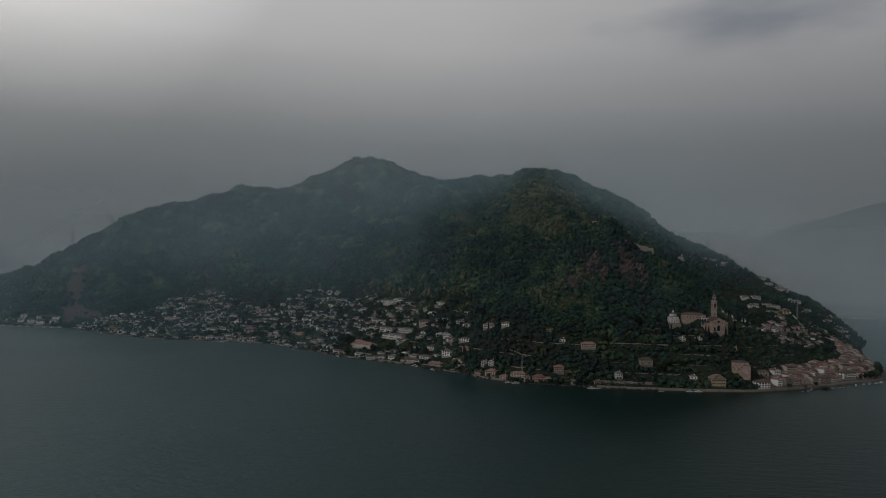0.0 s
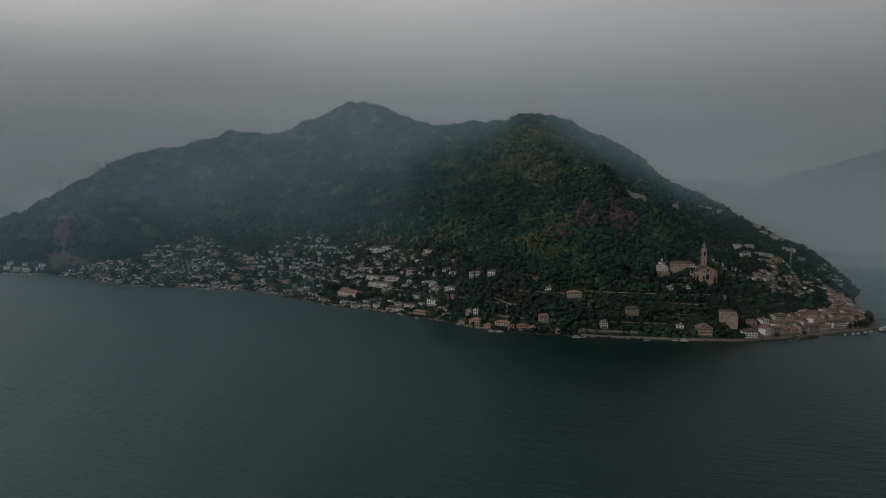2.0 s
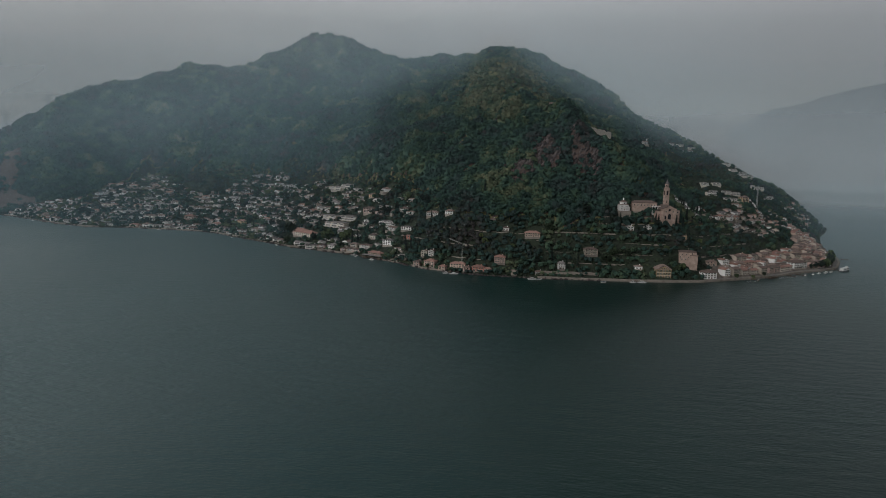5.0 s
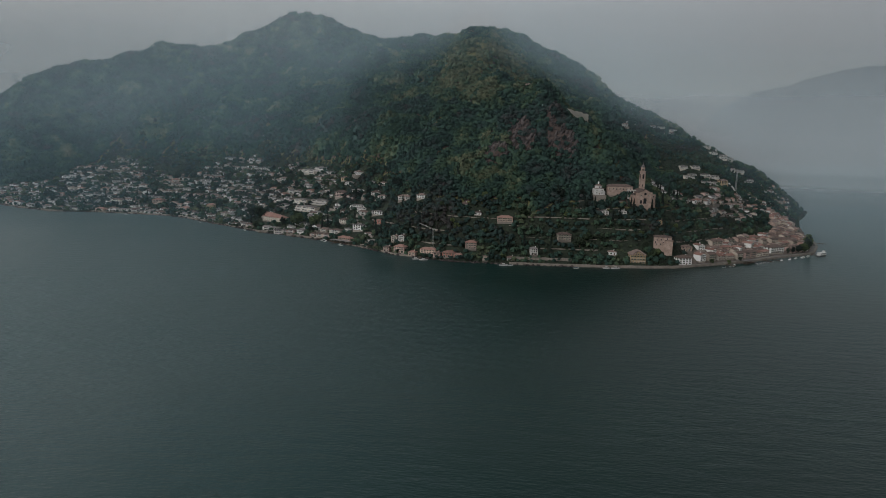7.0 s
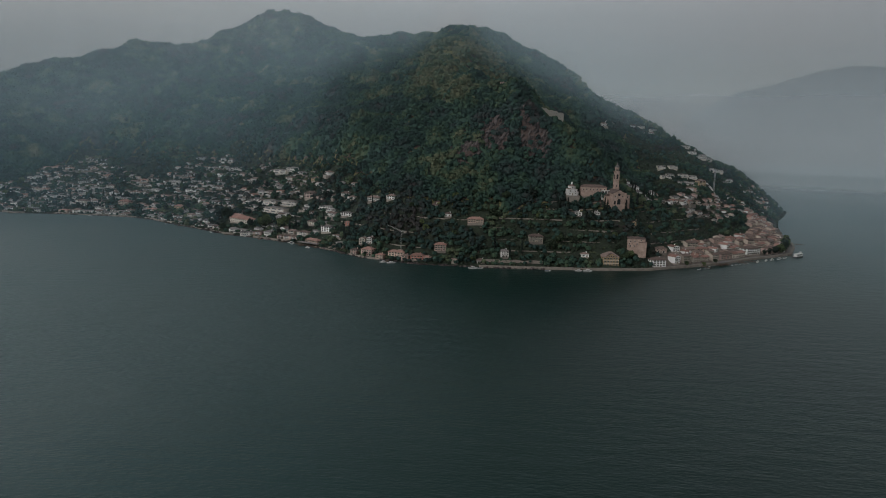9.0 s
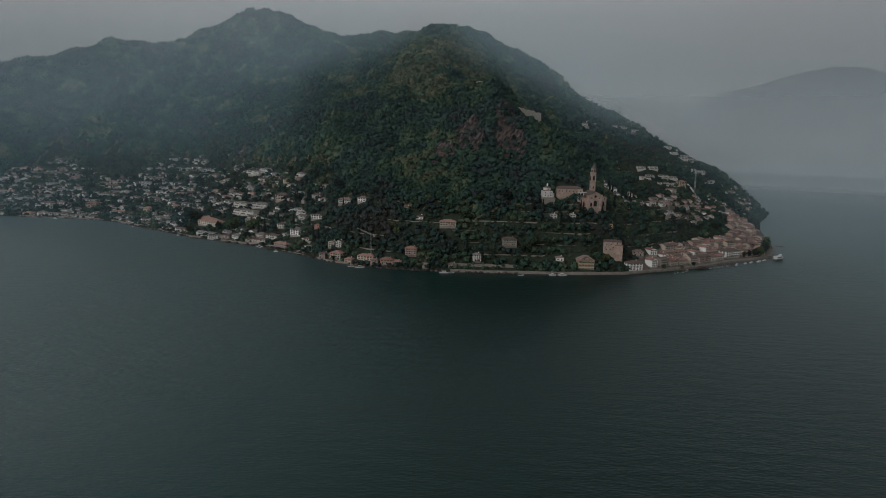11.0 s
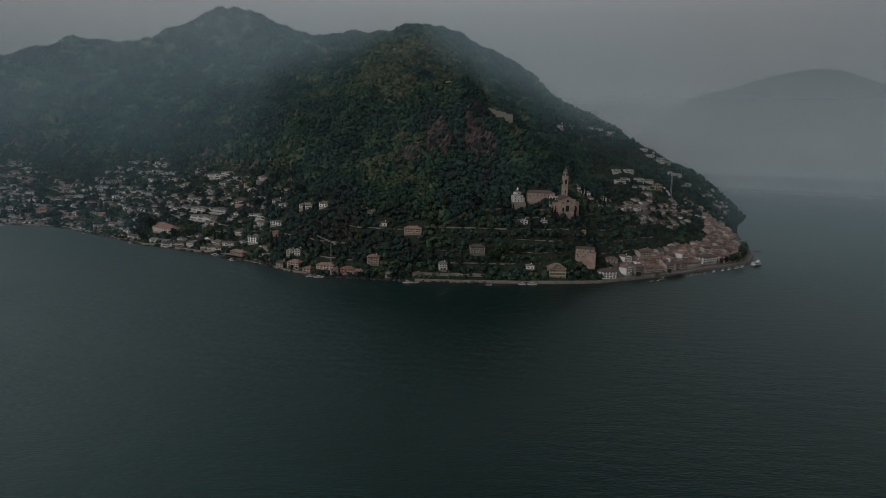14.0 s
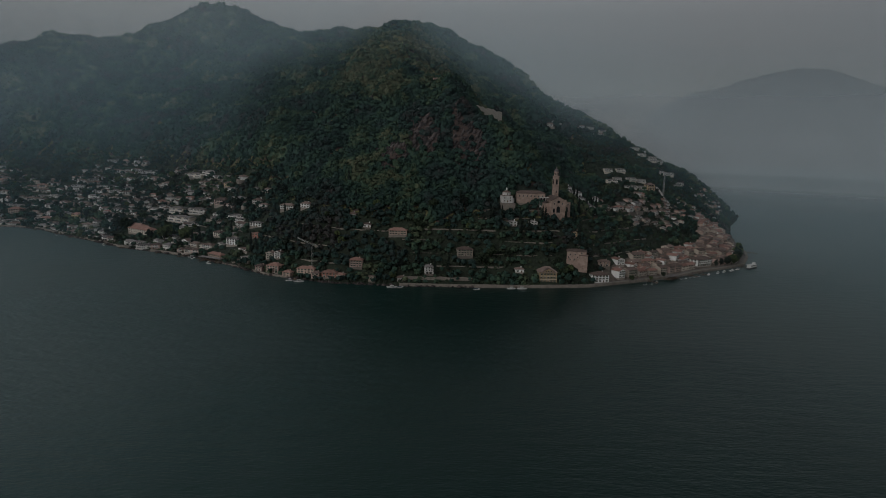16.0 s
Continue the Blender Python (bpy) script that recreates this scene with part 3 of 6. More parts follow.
# added sheets between the ridges stand in for haze; west, mid, east weight it
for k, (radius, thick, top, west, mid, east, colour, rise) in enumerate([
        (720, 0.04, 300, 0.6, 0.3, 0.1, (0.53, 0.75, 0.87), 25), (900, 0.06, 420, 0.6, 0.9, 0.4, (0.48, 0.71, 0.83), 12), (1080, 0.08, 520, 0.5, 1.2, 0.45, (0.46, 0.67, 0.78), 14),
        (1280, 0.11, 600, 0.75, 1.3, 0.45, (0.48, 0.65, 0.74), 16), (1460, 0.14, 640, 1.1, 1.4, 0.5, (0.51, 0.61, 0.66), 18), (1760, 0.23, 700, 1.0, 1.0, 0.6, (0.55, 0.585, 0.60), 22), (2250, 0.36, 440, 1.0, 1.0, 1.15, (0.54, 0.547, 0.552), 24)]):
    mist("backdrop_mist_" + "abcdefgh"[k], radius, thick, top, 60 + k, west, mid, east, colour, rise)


# ---- houses ----
TAKEN = []  # places that are built over: x, y, radius
FRONTS = []  # village houses: x, y and the way uphill


def thing(name, label, category, group="", kind=""):
    ob = new(name)
    ob.empty_display_size = 0.5
    return tagged(ob, label, category, group, kind)


def window_mesh(w, h, shutters=None):
    """A framed window; its pane lies behind the frame."""
    s, t = Shape(), 0.12
    outer = [(-w / 2, 0), (w / 2, 0), (w / 2, h), (-w / 2, h)]
    inner = [(-w / 2 + t, t), (w / 2 - t, t), (w / 2 - t, h - t), (-w / 2 + t, h - t)]
    v = [(x, -0.09, z) for x, z in outer] + [(x, -0.09, z) for x, z in inner] + [(x, 0.0, z) for x, z in inner] + [(x, 0.02, z) for x, z in outer]
    f = [(i, (i + 1) % 4, 4 + (i + 1) % 4, 4 + i) for i in range(4)] + [(4 + i, 4 + (i + 1) % 4, 8 + (i + 1) % 4, 8 + i) for i in range(4)]
    s.add(v, f + [(12 + i, 12 + (i + 1) % 4, (i + 1) % 4, i) for i in range(4)])
    s.slot = 1
    s.add([(x, -0.004, z) for x, z in inner], [(0, 1, 2, 3)])
    if shutters:
        s.slot = 2
        for side in (-1, 1):
            a = side * (w / 2 + 0.06)
            s.box(min(a, a + side * w / 2), max(a, a + side * w / 2), -0.08, 0.02, 0.02, h)
        return s.mesh("window", M["frame"], M["glass"], shutters)
    return s.mesh("window", M["frame"], M["glass"])


def window_row(w, h, n):
    """A row of tall panes between white posts under one lintel, as on a glazed lakeside front."""
    s, t = Shape(), 0.45
    s.box(-w / 2, w / 2, -0.12, 0.02, h - 0.16, h).box(-w / 2, w / 2, -0.12, 0.02, 0.0, 0.12)
    for k in range(n + 1):
        x = -w / 2 + k * (w - t) / n
        s.box(x, x + t, -0.12, 0.02, 0.12, h - 0.16)
    s.slot = 1
    for k in range(n):
        x = -w / 2 + t + k * (w - t) / n
        s.box(x, x + (w - t) / n - t, -0.03, 0.01, 0.12, h - 0.16)
    return s.mesh("window", M["white"], M["glass"])


WINDOW = {"plain": window_mesh(1.25, 1.7), "shuttered": window_mesh(1.1, 1.75, M["shutter"]), "brown": window_mesh(1.1, 1.7, M["wood"]), "wide": window_mesh(2.6, 1.9), "band": window_row(8.4, 1.75, 4), "short": window_row(6.0, 1.75, 3)}


def put_window(parent, kind, x, y, z, turn=0):
    w = part("window", WINDOW[kind], None, parent)
    w.matrix_local = pose(x, y, z, 0, 0, turn)
    return w


def door_mesh(w, h):
    s = Shape().box(-w / 2 - 0.15, w / 2 + 0.15, -0.06, 0.05, 0, h + 0.15)
    s.slot = 1
    s.box(-w / 2, w / 2, -0.1, 0.02, 0, h)
    return s.mesh("door", M["frame"], M["wood"])


DOOR = door_mesh(1.2, 2.2)


def house(label, w, d, floors, wall, roof, style="hip", win="plain", group="village houses", storey=2.75, name="house", cols=None, sides=1, chimney=True, terrace=0.0, pitch=0.26):
    """A plastered house whose front looks along -y; it reaches into the slope below."""
    h = floors * storey + 0.5
    ob = thing(name, label, "house", group)
    s = Shape().box(-w / 2, w / 2, -d / 2, d / 2, -0.5, h)
    s.slot = 1
    s.box(-w / 2 - 0.08, w / 2 + 0.08, -d / 2 - 0.08, d / 2 + 0.08, -5.0, 0.5)
    s.slot = 0
    if style == "gable":
        s.add([(-w / 2, -d / 2, h), (-w / 2, d / 2, h), (-w / 2, 0, h + d * 0.2), (w / 2, -d / 2, h), (w / 2, d / 2, h), (w / 2, 0, h + d * 0.2)], [(0, 1, 2), (4, 3, 5)])
    if style == "front":
        s.add([(-w / 2, -d / 2, h), (w / 2, -d / 2, h), (0, -d / 2, h + w * 0.2), (-w / 2, d / 2, h), (w / 2, d / 2, h), (0, d / 2, h + w * 0.2)], [(1, 0, 2), (3, 4, 5)])
    part("wall", s, [wall, M["terrace"]], ob)
    if win in ("band", "short"):
        for f in range(1, floors):
            z, y = f * storey + 0.35, -d / 2 - 1.5
            part("balcony", Shape().box(-w / 2 + 0.3, w / 2 - 0.3, y, -d / 2 - 0.01, z, z + 0.22).box(-w / 2 + 0.3, w / 2 - 0.3, y, y + 0.14, z + 0.22, z + 0.85), M["concrete"], ob)
    if terrace:
        a, b = w / 2 + terrace, -d / 2 - 0.5 - terrace
        part("garden_terrace", Shape().box(-a, a, b, -d / 2 - 0.09, -6.0, 0.25).box(-a, a, b - 0.2, b, -6.0, 0.7), M["terrace"], ob)
    r = Shape()
    if style == "hip":
        r.hip(w, d, h, min(w, d) * pitch, 0.7)
    elif style == "gable":
        a, b, k = w / 2 + 0.35, d / 2 + 0.6, d * 0.2 + 0.1
        for side in (-1, 1):
            r.add([(-a, side * b, h - 0.2), (a, side * b, h - 0.2), (a, 0, h + k), (-a, 0, h + k), (-a, side * b, h + 0.02), (a, side * b, h + 0.02), (a, 0, h + k + 0.25), (-a, 0, h + k + 0.25)],
                  [(0, 1, 2, 3), (7, 6, 5, 4), (0, 4, 5, 1), (1, 5, 6, 2), (3, 7, 4, 0)])
    elif style == "front":
        a, b, k = w / 2 + 0.6, d / 2 + 0.45, w * 0.2 + 0.1
        for side in (-1, 1):
            r.add([(side * a, -b, h - 0.25), (side * a, b, h - 0.25), (0, b, h + k), (0, -b, h + k), (side * a, -b, h), (side * a, b, h), (0, b, h + k + 0.25), (0, -b, h + k + 0.25)],
                  [(0, 1, 2, 3), (7, 6, 5, 4), (0, 4, 5, 1), (1, 5, 6, 2), (3, 7, 4, 0)])
    else:
        r.box(-w / 2 - 0.4, w / 2 + 0.4, -d / 2 - 0.9, d / 2 + 0.4, h, h + 0.35)
        r.box(-w / 4, w / 4, -d / 5, d / 4, h + 0.35, h + 1.4)
    top = part("roof", r, roof, ob)
    if chimney and style != "flat" and cols != 1:
        part("chimney", Shape().box(w * 0.2, w * 0.2 + 0.8, 0.6, 1.3, h, h + min(w, d) * 0.2 + 1.3).box(w * 0.2 - 0.12, w * 0.2 + 0.92, 0.48, 1.42, h + min(w, d) * 0.2 + 1.3, h + min(w, d) * 0.2 + 1.5), wall, top)
    cols = cols or max(2, int(w / 3.6))
    for f in range(floors):
        for c in range(cols):
            x = (c + 0.5) / cols * (w - 1.0) - (w - 1.0) / 2
            if f == 0 and c == cols // 2 and cols > 1:
                dr = part("door", DOOR, None, ob)
                dr.matrix_local = pose(x, -d / 2 - 0.09, 0.5)
            else:
                put_window(ob, win, x, -d / 2, f * storey + 1.2)
        if f or floors == 1:
            for k in range(sides):
                y = (k + 0.5) / sides * (d - 2) - (d - 2) / 2
                put_window(ob, win, -w / 2, y, f * storey + 1.2, -90)
                put_window(ob, win, w / 2, y, f * storey + 1.2, 90)
    return ob


def terrace_house(label, w, d, floors, wall, group, name="terraced_villa"):
    """A modern hillside house: long pale balconies in front of bands of dark glass under a flat roof."""
    ob = thing(name, label, "house", group)
    st = 2.9
    s = Shape()
    for f in range(floors):
        back = f * 1.6
        s.box(-w / 2, w / 2, -d / 2 + back, d / 2, f * st - (5 if f == 0 else 0), f * st + st - 0.3)
    part("wall", s, wall, ob)
    for f in range(floors):
        y = -d / 2 + f * 1.6
        part("balcony", Shape().box(-w / 2 - 0.3, w / 2 + 0.3, y - 1.8, y + 0.2, f * st - 0.32, f * st - 0.02).box(-w / 2 - 0.3, w / 2 + 0.3, y - 1.8, y - 1.65, f * st - 0.02, f * st + 0.85), M["concrete"], ob)
        n = max(2, int(w / 8.6))
        for c in range(n):
            put_window(ob, "band", (c + 0.5) / n * w - w / 2, y, f * st + 0.3)
    y = -d / 2 + (floors - 1) * 1.6
    part("roof", Shape().box(-w / 2 - 0.5, w / 2 + 0.5, y - 1.6, d / 2 + 0.4, floors * st - 0.3, floors * st + 0.05).box(-w / 5, w / 5, 0, d / 4, floors * st + 0.05, floors * st + 0.9), M["slate"], ob)
    return ob


def downhill(x, y):
    """The turn about z that makes a front look down the slope."""
    e = 14.0
    gx, gy = height_at(x + e, y) - height_at(x - e, y), height_at(x, y + e) - height_at(x, y - e)
    return math.degrees(math.atan2(-gy, -gx)) + 90


def seat(ob, x, y, turn=None, scale=1.0, sink=0.4, radius=8.0, z=None, front=0.0, low=1.0, wide=1.0):
    """Sets a thing down on the ground; front: how far before its middle the ground gives the level."""
    turn = downhill(x, y) if turn is None else turn
    if front:
        a = math.radians(turn)
        z = 0.4 * height_at(x + front * math.sin(a), y - front * math.cos(a)) + 0.6 * height_at(x, y)
    ob.matrix_basis = pose(x, y, (height_at(x, y) if z is None else z) - sink, 0, 0, turn) @ Matrix.Diagonal((scale * wide * (2 - low) ** 0.6, scale, scale * low, 1.0))
    TAKEN.append((x, y, radius))
    return ob


VILLAS = [
    house("white plastered villa with a brown hipped tile roof", 13, 10, 2, M["white"], M["tile"], win="band", cols=1, sides=0, terrace=3.0, name="villa"),
    house("cream plastered villa of three floors with hipped tile roof", 13, 11, 3, M["cream"], M["tile"], win="band", cols=1, sides=0, storey=2.6, name="villa"),
    house("white plastered house with a low grey roof", 12, 9, 2, M["white"], M["slate"], "gable", "band", cols=1, sides=0, terrace=2.5),
    house("pale grey house with brown tiled gable roof", 11, 9, 2, M["grey"], M["tile"], "gable", "short", cols=1, sides=0, terrace=2.0, name="gabled_house"),
    house("faded pink house with a brown tile roof", 11, 10, 2, M["pink"], M["tile"], "hip", "short", cols=1, sides=0),
    house("beige house with brown tile roof", 12, 9, 2, M["beige"], M["tile"], "gable", "band", cols=1, sides=0, terrace=2.5, name="gabled_house"),
    house("pale peach villa with a red tile roof", 14, 10, 2, M["peach"], M["redtile"], win="band", cols=1, sides=0, terrace=3.5, name="villa"),
    terrace_house("white flat-roofed villa with long balconies on the slope", 17, 10, 2, M["white"], "village houses"),
    terrace_house("pale concrete apartment house with stepped balconies", 20, 11, 2, M["concrete"], "village houses", "apartment_house"),
    house("white flat-roofed modern house with dark windows", 13, 9, 1, M["white"], M["slate"], "flat", "band", cols=1, sides=0, terrace=4.0, name="flat_roofed_house"),
    house("low white bungalow with a broad brown roof", 15, 10, 1, M["white"], M["tile"], "hip", "band", cols=1, sides=0, terrace=3.0, name="bungalow"),
    house("low grey-roofed bungalow on the slope", 14, 9, 1, M["cream"], M["slate"], "gable", "band", cols=1, sides=0, terrace=3.0, name="bungalow"),
    house("white gabled house facing the lake", 11, 11, 2, M["white"], M["tile"], "front", "short", cols=1, sides=0, terrace=2.5, name="gabled_house"),
]
TOWN = [
    house("beige old townhouse with green shutters and tile roof", 13, 10.5, 3, M["beige"], M["tile"], "gable", "shuttered", "old town houses", 2.6, "townhouse", 4, 0),
    house("cream old townhouse with a broad tile roof", 15, 10, 2, M["cream"], M["redtile"], "gable", "brown", "old town houses", 2.9, "townhouse", 4, 0),
    house("faded pink townhouse with a hipped tile roof", 13, 11, 3, M["pink"], M["tile"], "hip", "shuttered", "old town houses", 2.6, "townhouse", 4, 0),
    house("grey stone townhouse with old brown tiles", 15, 11, 2, M["stone"], M["tile"], "gable", "plain", "old town houses", 2.9, "townhouse", 4, 0),
    house("narrow white townhouse with gable to the lake", 10, 11, 3, M["white"], M["redtile"], "front", "shuttered", "old town houses", 2.6, "townhouse", 3, 0),
    house("low peach townhouse with a broad tile roof", 16, 11, 2, M["peach"], M["redtile"], "hip", "brown", "old town houses", 2.8, "townhouse", 4, 0),
    house("low stone outhouse with a wide brown roof", 14, 11, 1, M["stone"], M["tile"], "gable", "plain", "old town houses", 3.0, "townhouse", 3, 0),
]


def settle(patterns, spots, sizes, rng, sink=0.6, big=(0.66, 0.95), low=0.84):
    """Places copies of the patterns in turn; the patterns themselves take the first spots."""
    used = set()
    for x, y in spots:
        k = rng.choice(sizes)
        turn = downhill(x, y) + rng.uniform(-14, 14)
        if k in used:
            ob = copy_thing(patterns[k], Matrix())
        else:
            ob = patterns[k]
            used.add(k)
        wide = rng.choice((0.85, 1.0, 1.0, 1.2, 1.45)) if big[0] < 0.7 else rng.choice((0.7, 0.85, 1.0, 1.15))
        seat(ob, x, y, turn, rng.uniform(*big), sink, 5.6 if big[0] < 0.7 else 4.2, None, 5.0, low * rng.uniform(0.86, 1.08), wide)
        if big[0] < 0.7:
            a = math.radians(turn - 90)
            FRONTS.append((x, y, -math.cos(a), -math.sin(a)))


def scatter(x0, x1, y0, y1, dx, dy, rule, rng, loose=0.35):
    """Places on an uneven grid that satisfy the rule."""
    out = []
    row = 0
    y = y0
    while y < y1:
        x = x0 + (row % 2) * dx / 2
        while x < x1:
            px, py = x + rng.uniform(-loose, loose) * dx, y + rng.uniform(-loose, loose) * dy
            if rule(px, py):
                out.append((px, py))
            x += dx
        y += dy
        row += 1
    return out


def depth_in(x, y):
    return float(inland(np.array([x]), np.array([y]))[0])


def free(x, y, gap):
    return all((x - a) ** 2 + (y - b) ** 2 > (gap + r) ** 2 for a, b, r in TAKEN)


# -- houses that stand out --
def yellow_villa():
    ob = house("ochre yellow lakeside villa with a gabled loggia", 16, 12, 3, M["ochre"], M["tile"], "hip", "shuttered", "", 3.2, "lakeside_villa", 5, 2, pitch=0.4)
    part("gable", Shape().add([(-4.5, -6.5, 9.6), (4.5, -6.5, 9.6), (4.5, -6.5, 11.4), (0, -6.5, 13.6), (-4.5, -6.5, 11.4), (-4.5, 0, 9.6), (4.5, 0, 9.6), (4.5, 0, 11.4), (0, 0, 13.6), (-4.5, 0, 11.4)],
                              [(0, 1, 2, 3, 4), (1, 6, 7, 2), (5, 0, 4, 9), (9, 8, 7, 6, 5)]), M["ochre"], ob)
    part("gable_roof", Shape().add([(-5.2, -7.1, 11.2), (0, -7.1, 13.9), (5.2, -7.1, 11.2), (-5.2, 0, 11.2), (0, 0, 13.9), (5.2, 0, 11.2), (-5.2, -7.1, 11.0), (5.2, -7.1, 11.0), (0, -7.1, 13.65)],
                                   [(0, 1, 4, 3), (1, 2, 5, 4), (6, 8, 1, 0), (8, 7, 2, 1)]), M["tile"], ob)
    for x in (-2.4, 0, 2.4):
        put_window(ob, "plain", x, -6.5, 10.0)
    for z in (3.4, 6.6):
        part("string_course", Shape().box(-8.15, 8.15, -6.15, -6.0, z, z + 0.3), M["cream"], ob)
    return seat(ob, 246, 743, 4, 0.96, radius=12, z=2.6)


def stone_tower():
    ob = thing("stone_tower", "massive old rubble stone tower house above the quay", "tower")
    part("wall", Shape().box(-9.5, 9.5, -7, 7, -6, 14).box(2.5, 11, -9, 1, -6, 10.5), M["stone"], ob)
    part("roof", Shape().hip(19, 14, 14, 2.0, 0.5), M["tile"], ob)
    part("lean_to_roof", Shape().add([(2.2, -9.4, 10.4), (11.4, -9.4, 10.4), (11.4, 1, 10.9), (2.2, -7, 11.4), (11.4, -7, 11.4), (2.2, -7, 10.4)], [(0, 1, 4, 3), (1, 2, 4), (0, 3, 5)]), M["tile"], ob)
    for x, z in ((-6, 10.0), (-1.5, 10.4), (-6, 5), (5, 11.6), (-2, 5.2), (-7.6, 7.4), (1, 7.5)):
        put_window(ob, "plain", x, -7, z)
    return seat(ob, 276, 760, -14, 0.9, sink=3.0, radius=13)


def palazzo(label, w, d, floors, wall, x, y, turn, arches=0, roof="tile", win="shuttered", style="hip", storey=2.55, cols=None, name="villa", scale=0.8):
    ob = house(label, w, d, floors, M[wall], M[roof], style, win, "", storey, name, cols, 2, pitch=0.32)
    for k in range(arches):
        u = (k + 0.5) / arches * (w - 1) - (w - 1) / 2
        part("arch", arch_panel(2.0, 2.6), [M["frame"], M["glass"]], ob).matrix_local = pose(u, -d / 2 - 0.12, 0.3)
    return seat(ob, x, y, turn, scale, 0.4, max(w, d) * 0.62, None, 3.0, 0.92)


def arch_panel(w, h, deep=0.14):
    """A round-headed opening whose shade is a dark pane, with a stone surround."""
    s = Shape()

    def outline(a, top):
        pts = [(-a, 0.0), (-a, top - a)] + [(-a * math.cos(t), top - a + a * math.sin(t)) for t in np.linspace(0.4, 2.74, 6)] + [(a, top - a), (a, 0.0)]
        return pts
    o, i = outline(w / 2 + 0.25, h + 0.25), outline(w / 2, h)
    n = len(o)
    s.add([(x, 0.0, z) for x, z in o] + [(x, 0.0, z) for x, z in i] + [(x, deep, z) for x, z in o], [(k, k + 1, n + k + 1, n + k) for k in range(n - 1)] + [(2 * n + k, 2 * n + k + 1, k + 1, k) for k in range(n - 1)])
    s.slot = 1
    s.add([(x, 0.05, z) for x, z in i], [tuple(range(n))])
    return s


yellow_villa()
stone_tower()
palazzo("white quayside house with a brown tile roof", 15, 11, 3, "white", 295, 750, 14, roof="tile", cols=4, name="quayside_house", scale=0.9)
palazzo("beige three-storey villa with shutters on the slope", 16, 10, 3, "beige", 175, 757, 4, cols=5)
palazzo("slim white lakeside house with open loggias", 9, 9, 3, "white", 143, 741, 6, arches=2, cols=3, win="plain", roof="slate")
palazzo("pink lakeside villa with a red tile roof", 13, 10, 3, "pink", 81, 749, -6, cols=4, roof="redtile")
palazzo("rose red lakeside house with boat arches", 15, 10, 2, "rose", 59, 742, -8, arches=3, cols=4, roof="redtile")
palazzo("low orange lakeside house with red tile roof", 19, 9, 2, "peach", 38, 754, -14, cols=5, roof="redtile")
palazzo("pale pink house on the shore with tile roof", 14, 11, 3, "pink", 9, 764, -24, cols=4, roof="redtile")
palazzo("small rose house with arched boat gate", 9, 9, 2, "pink", -5, 773, -30, arches=2, cols=2, roof="tile")
palazzo("tall narrow cream house among trees", 8, 8, 3, "cream", 1, 788, -18, cols=2, style="front")
palazzo("tall narrow white house among trees", 7, 8, 3, "white", 9, 783, -18, cols=2, style="front")
palazzo("white villa with a tile roof on the upper slope", 13, 9, 2, "white", -31, 897, -26, cols=4)
palazzo("pink apartment block with tile roof on the slope", 20, 11, 3, "pink", -81, 947, -32, cols=6, win="wide")
palazzo("rust orange block near the village shore", 20, 12, 3, "peach", -372, 1074, -16, cols=6, roof="redtile", win="wide")
palazzo("orange house with red roof behind the shore", 17, 10, 2, "ochre", -283, 1044, -36, cols=5, roof="redtile")
palazzo("stone boathouse with a wide dark gate", 7, 7, 1, "beige", 95, 734, -4, arches=1, cols=1, style="front", storey=4.6, name="boathouse")
palazzo("small peach house between the lakeside villas", 9, 8, 2, "peach", 22, 752, -20, cols=2, roof="redtile")
palazzo("narrow pink house between the lakeside villas", 8, 8, 2, "pink", 47, 744, -10, cols=2, roof="tile")
palazzo("low cream garden house on the shore", 10, 7, 1, "cream", 68, 740, -6, cols=3, roof="redtile", storey=3.2, name="garden_house")
palazzo("small white cottage on the wooded slope", 9, 7, 1, "white", 88, 786, -8, cols=2, storey=3.4, name="cottage")
palazzo("small grey cottage under the trees", 8, 7, 1, "grey", 74, 801, -10, cols=2, storey=3.4, name="cottage")
palazzo("low stone boathouse by the water", 9, 7, 1, "grey", 120, 734, 2, arches=1, cols=2, storey=3.4, name="boathouse")
palazzo("pink villa with white loggias among trees", 19, 10, 2, "peach", 116, 776, -4, cols=6, roof="redtile")
palazzo("white twin villa with tile roof below the wood", 17, 9, 2, "white", 6, 857, -20, cols=6)
palazzo("white villa with a tile roof below the wood", 11, 9, 2, "white", 26, 842, -18, cols=3)
palazzo("white modern villa with broad roof terraces", 18, 11, 3, "white", -43, 841, -32, cols=4, win="wide", style="flat", roof="slate")
palazzo("white modern house with dark windows", 17, 9, 2, "white", -24, 855, -28, cols=4, win="wide", style="flat", roof="slate")
palazzo("brick red cube house on the slope", 10, 9, 2, "rose", -21, 836, -26, cols=2, style="flat", roof="redtile")
palazzo("white house with loggias at the water", 13, 10, 2, "white", -115, 868, -36, arches=2, cols=3, roof="slate", storey=3.6, name="quayside_house")
palazzo("long cream lakeside hotel with a red tile roof", 36, 12, 2, "cream", -162, 928, -38, cols=9, roof="redtile", name="hotel", win="plain", scale=1.0)
palazzo("rear wing of the lakeside hotel with a red tile roof", 26, 11, 2, "cream", -174, 946, -38, cols=7, roof="redtile", name="hotel_wing", win="plain", scale=0.9)
palazzo("cream house with tile roof on a garden terrace", 12, 10, 2, "cream", -66, 873, -34, cols=3)
palazzo("low orange house under the wood", 10, 9, 2, "ochre", -83, 985, -24, cols=2)
palazzo("long pink house above the lake promenade", 24, 9, 2, "peach", -57, 827, -42, cols=6, roof="redtile", name="lakeside_house")
palazzo("small white cottage on the quay", 9, 7, 1, "white", 222, 745, 4, cols=2, storey=3.6, name="cottage")
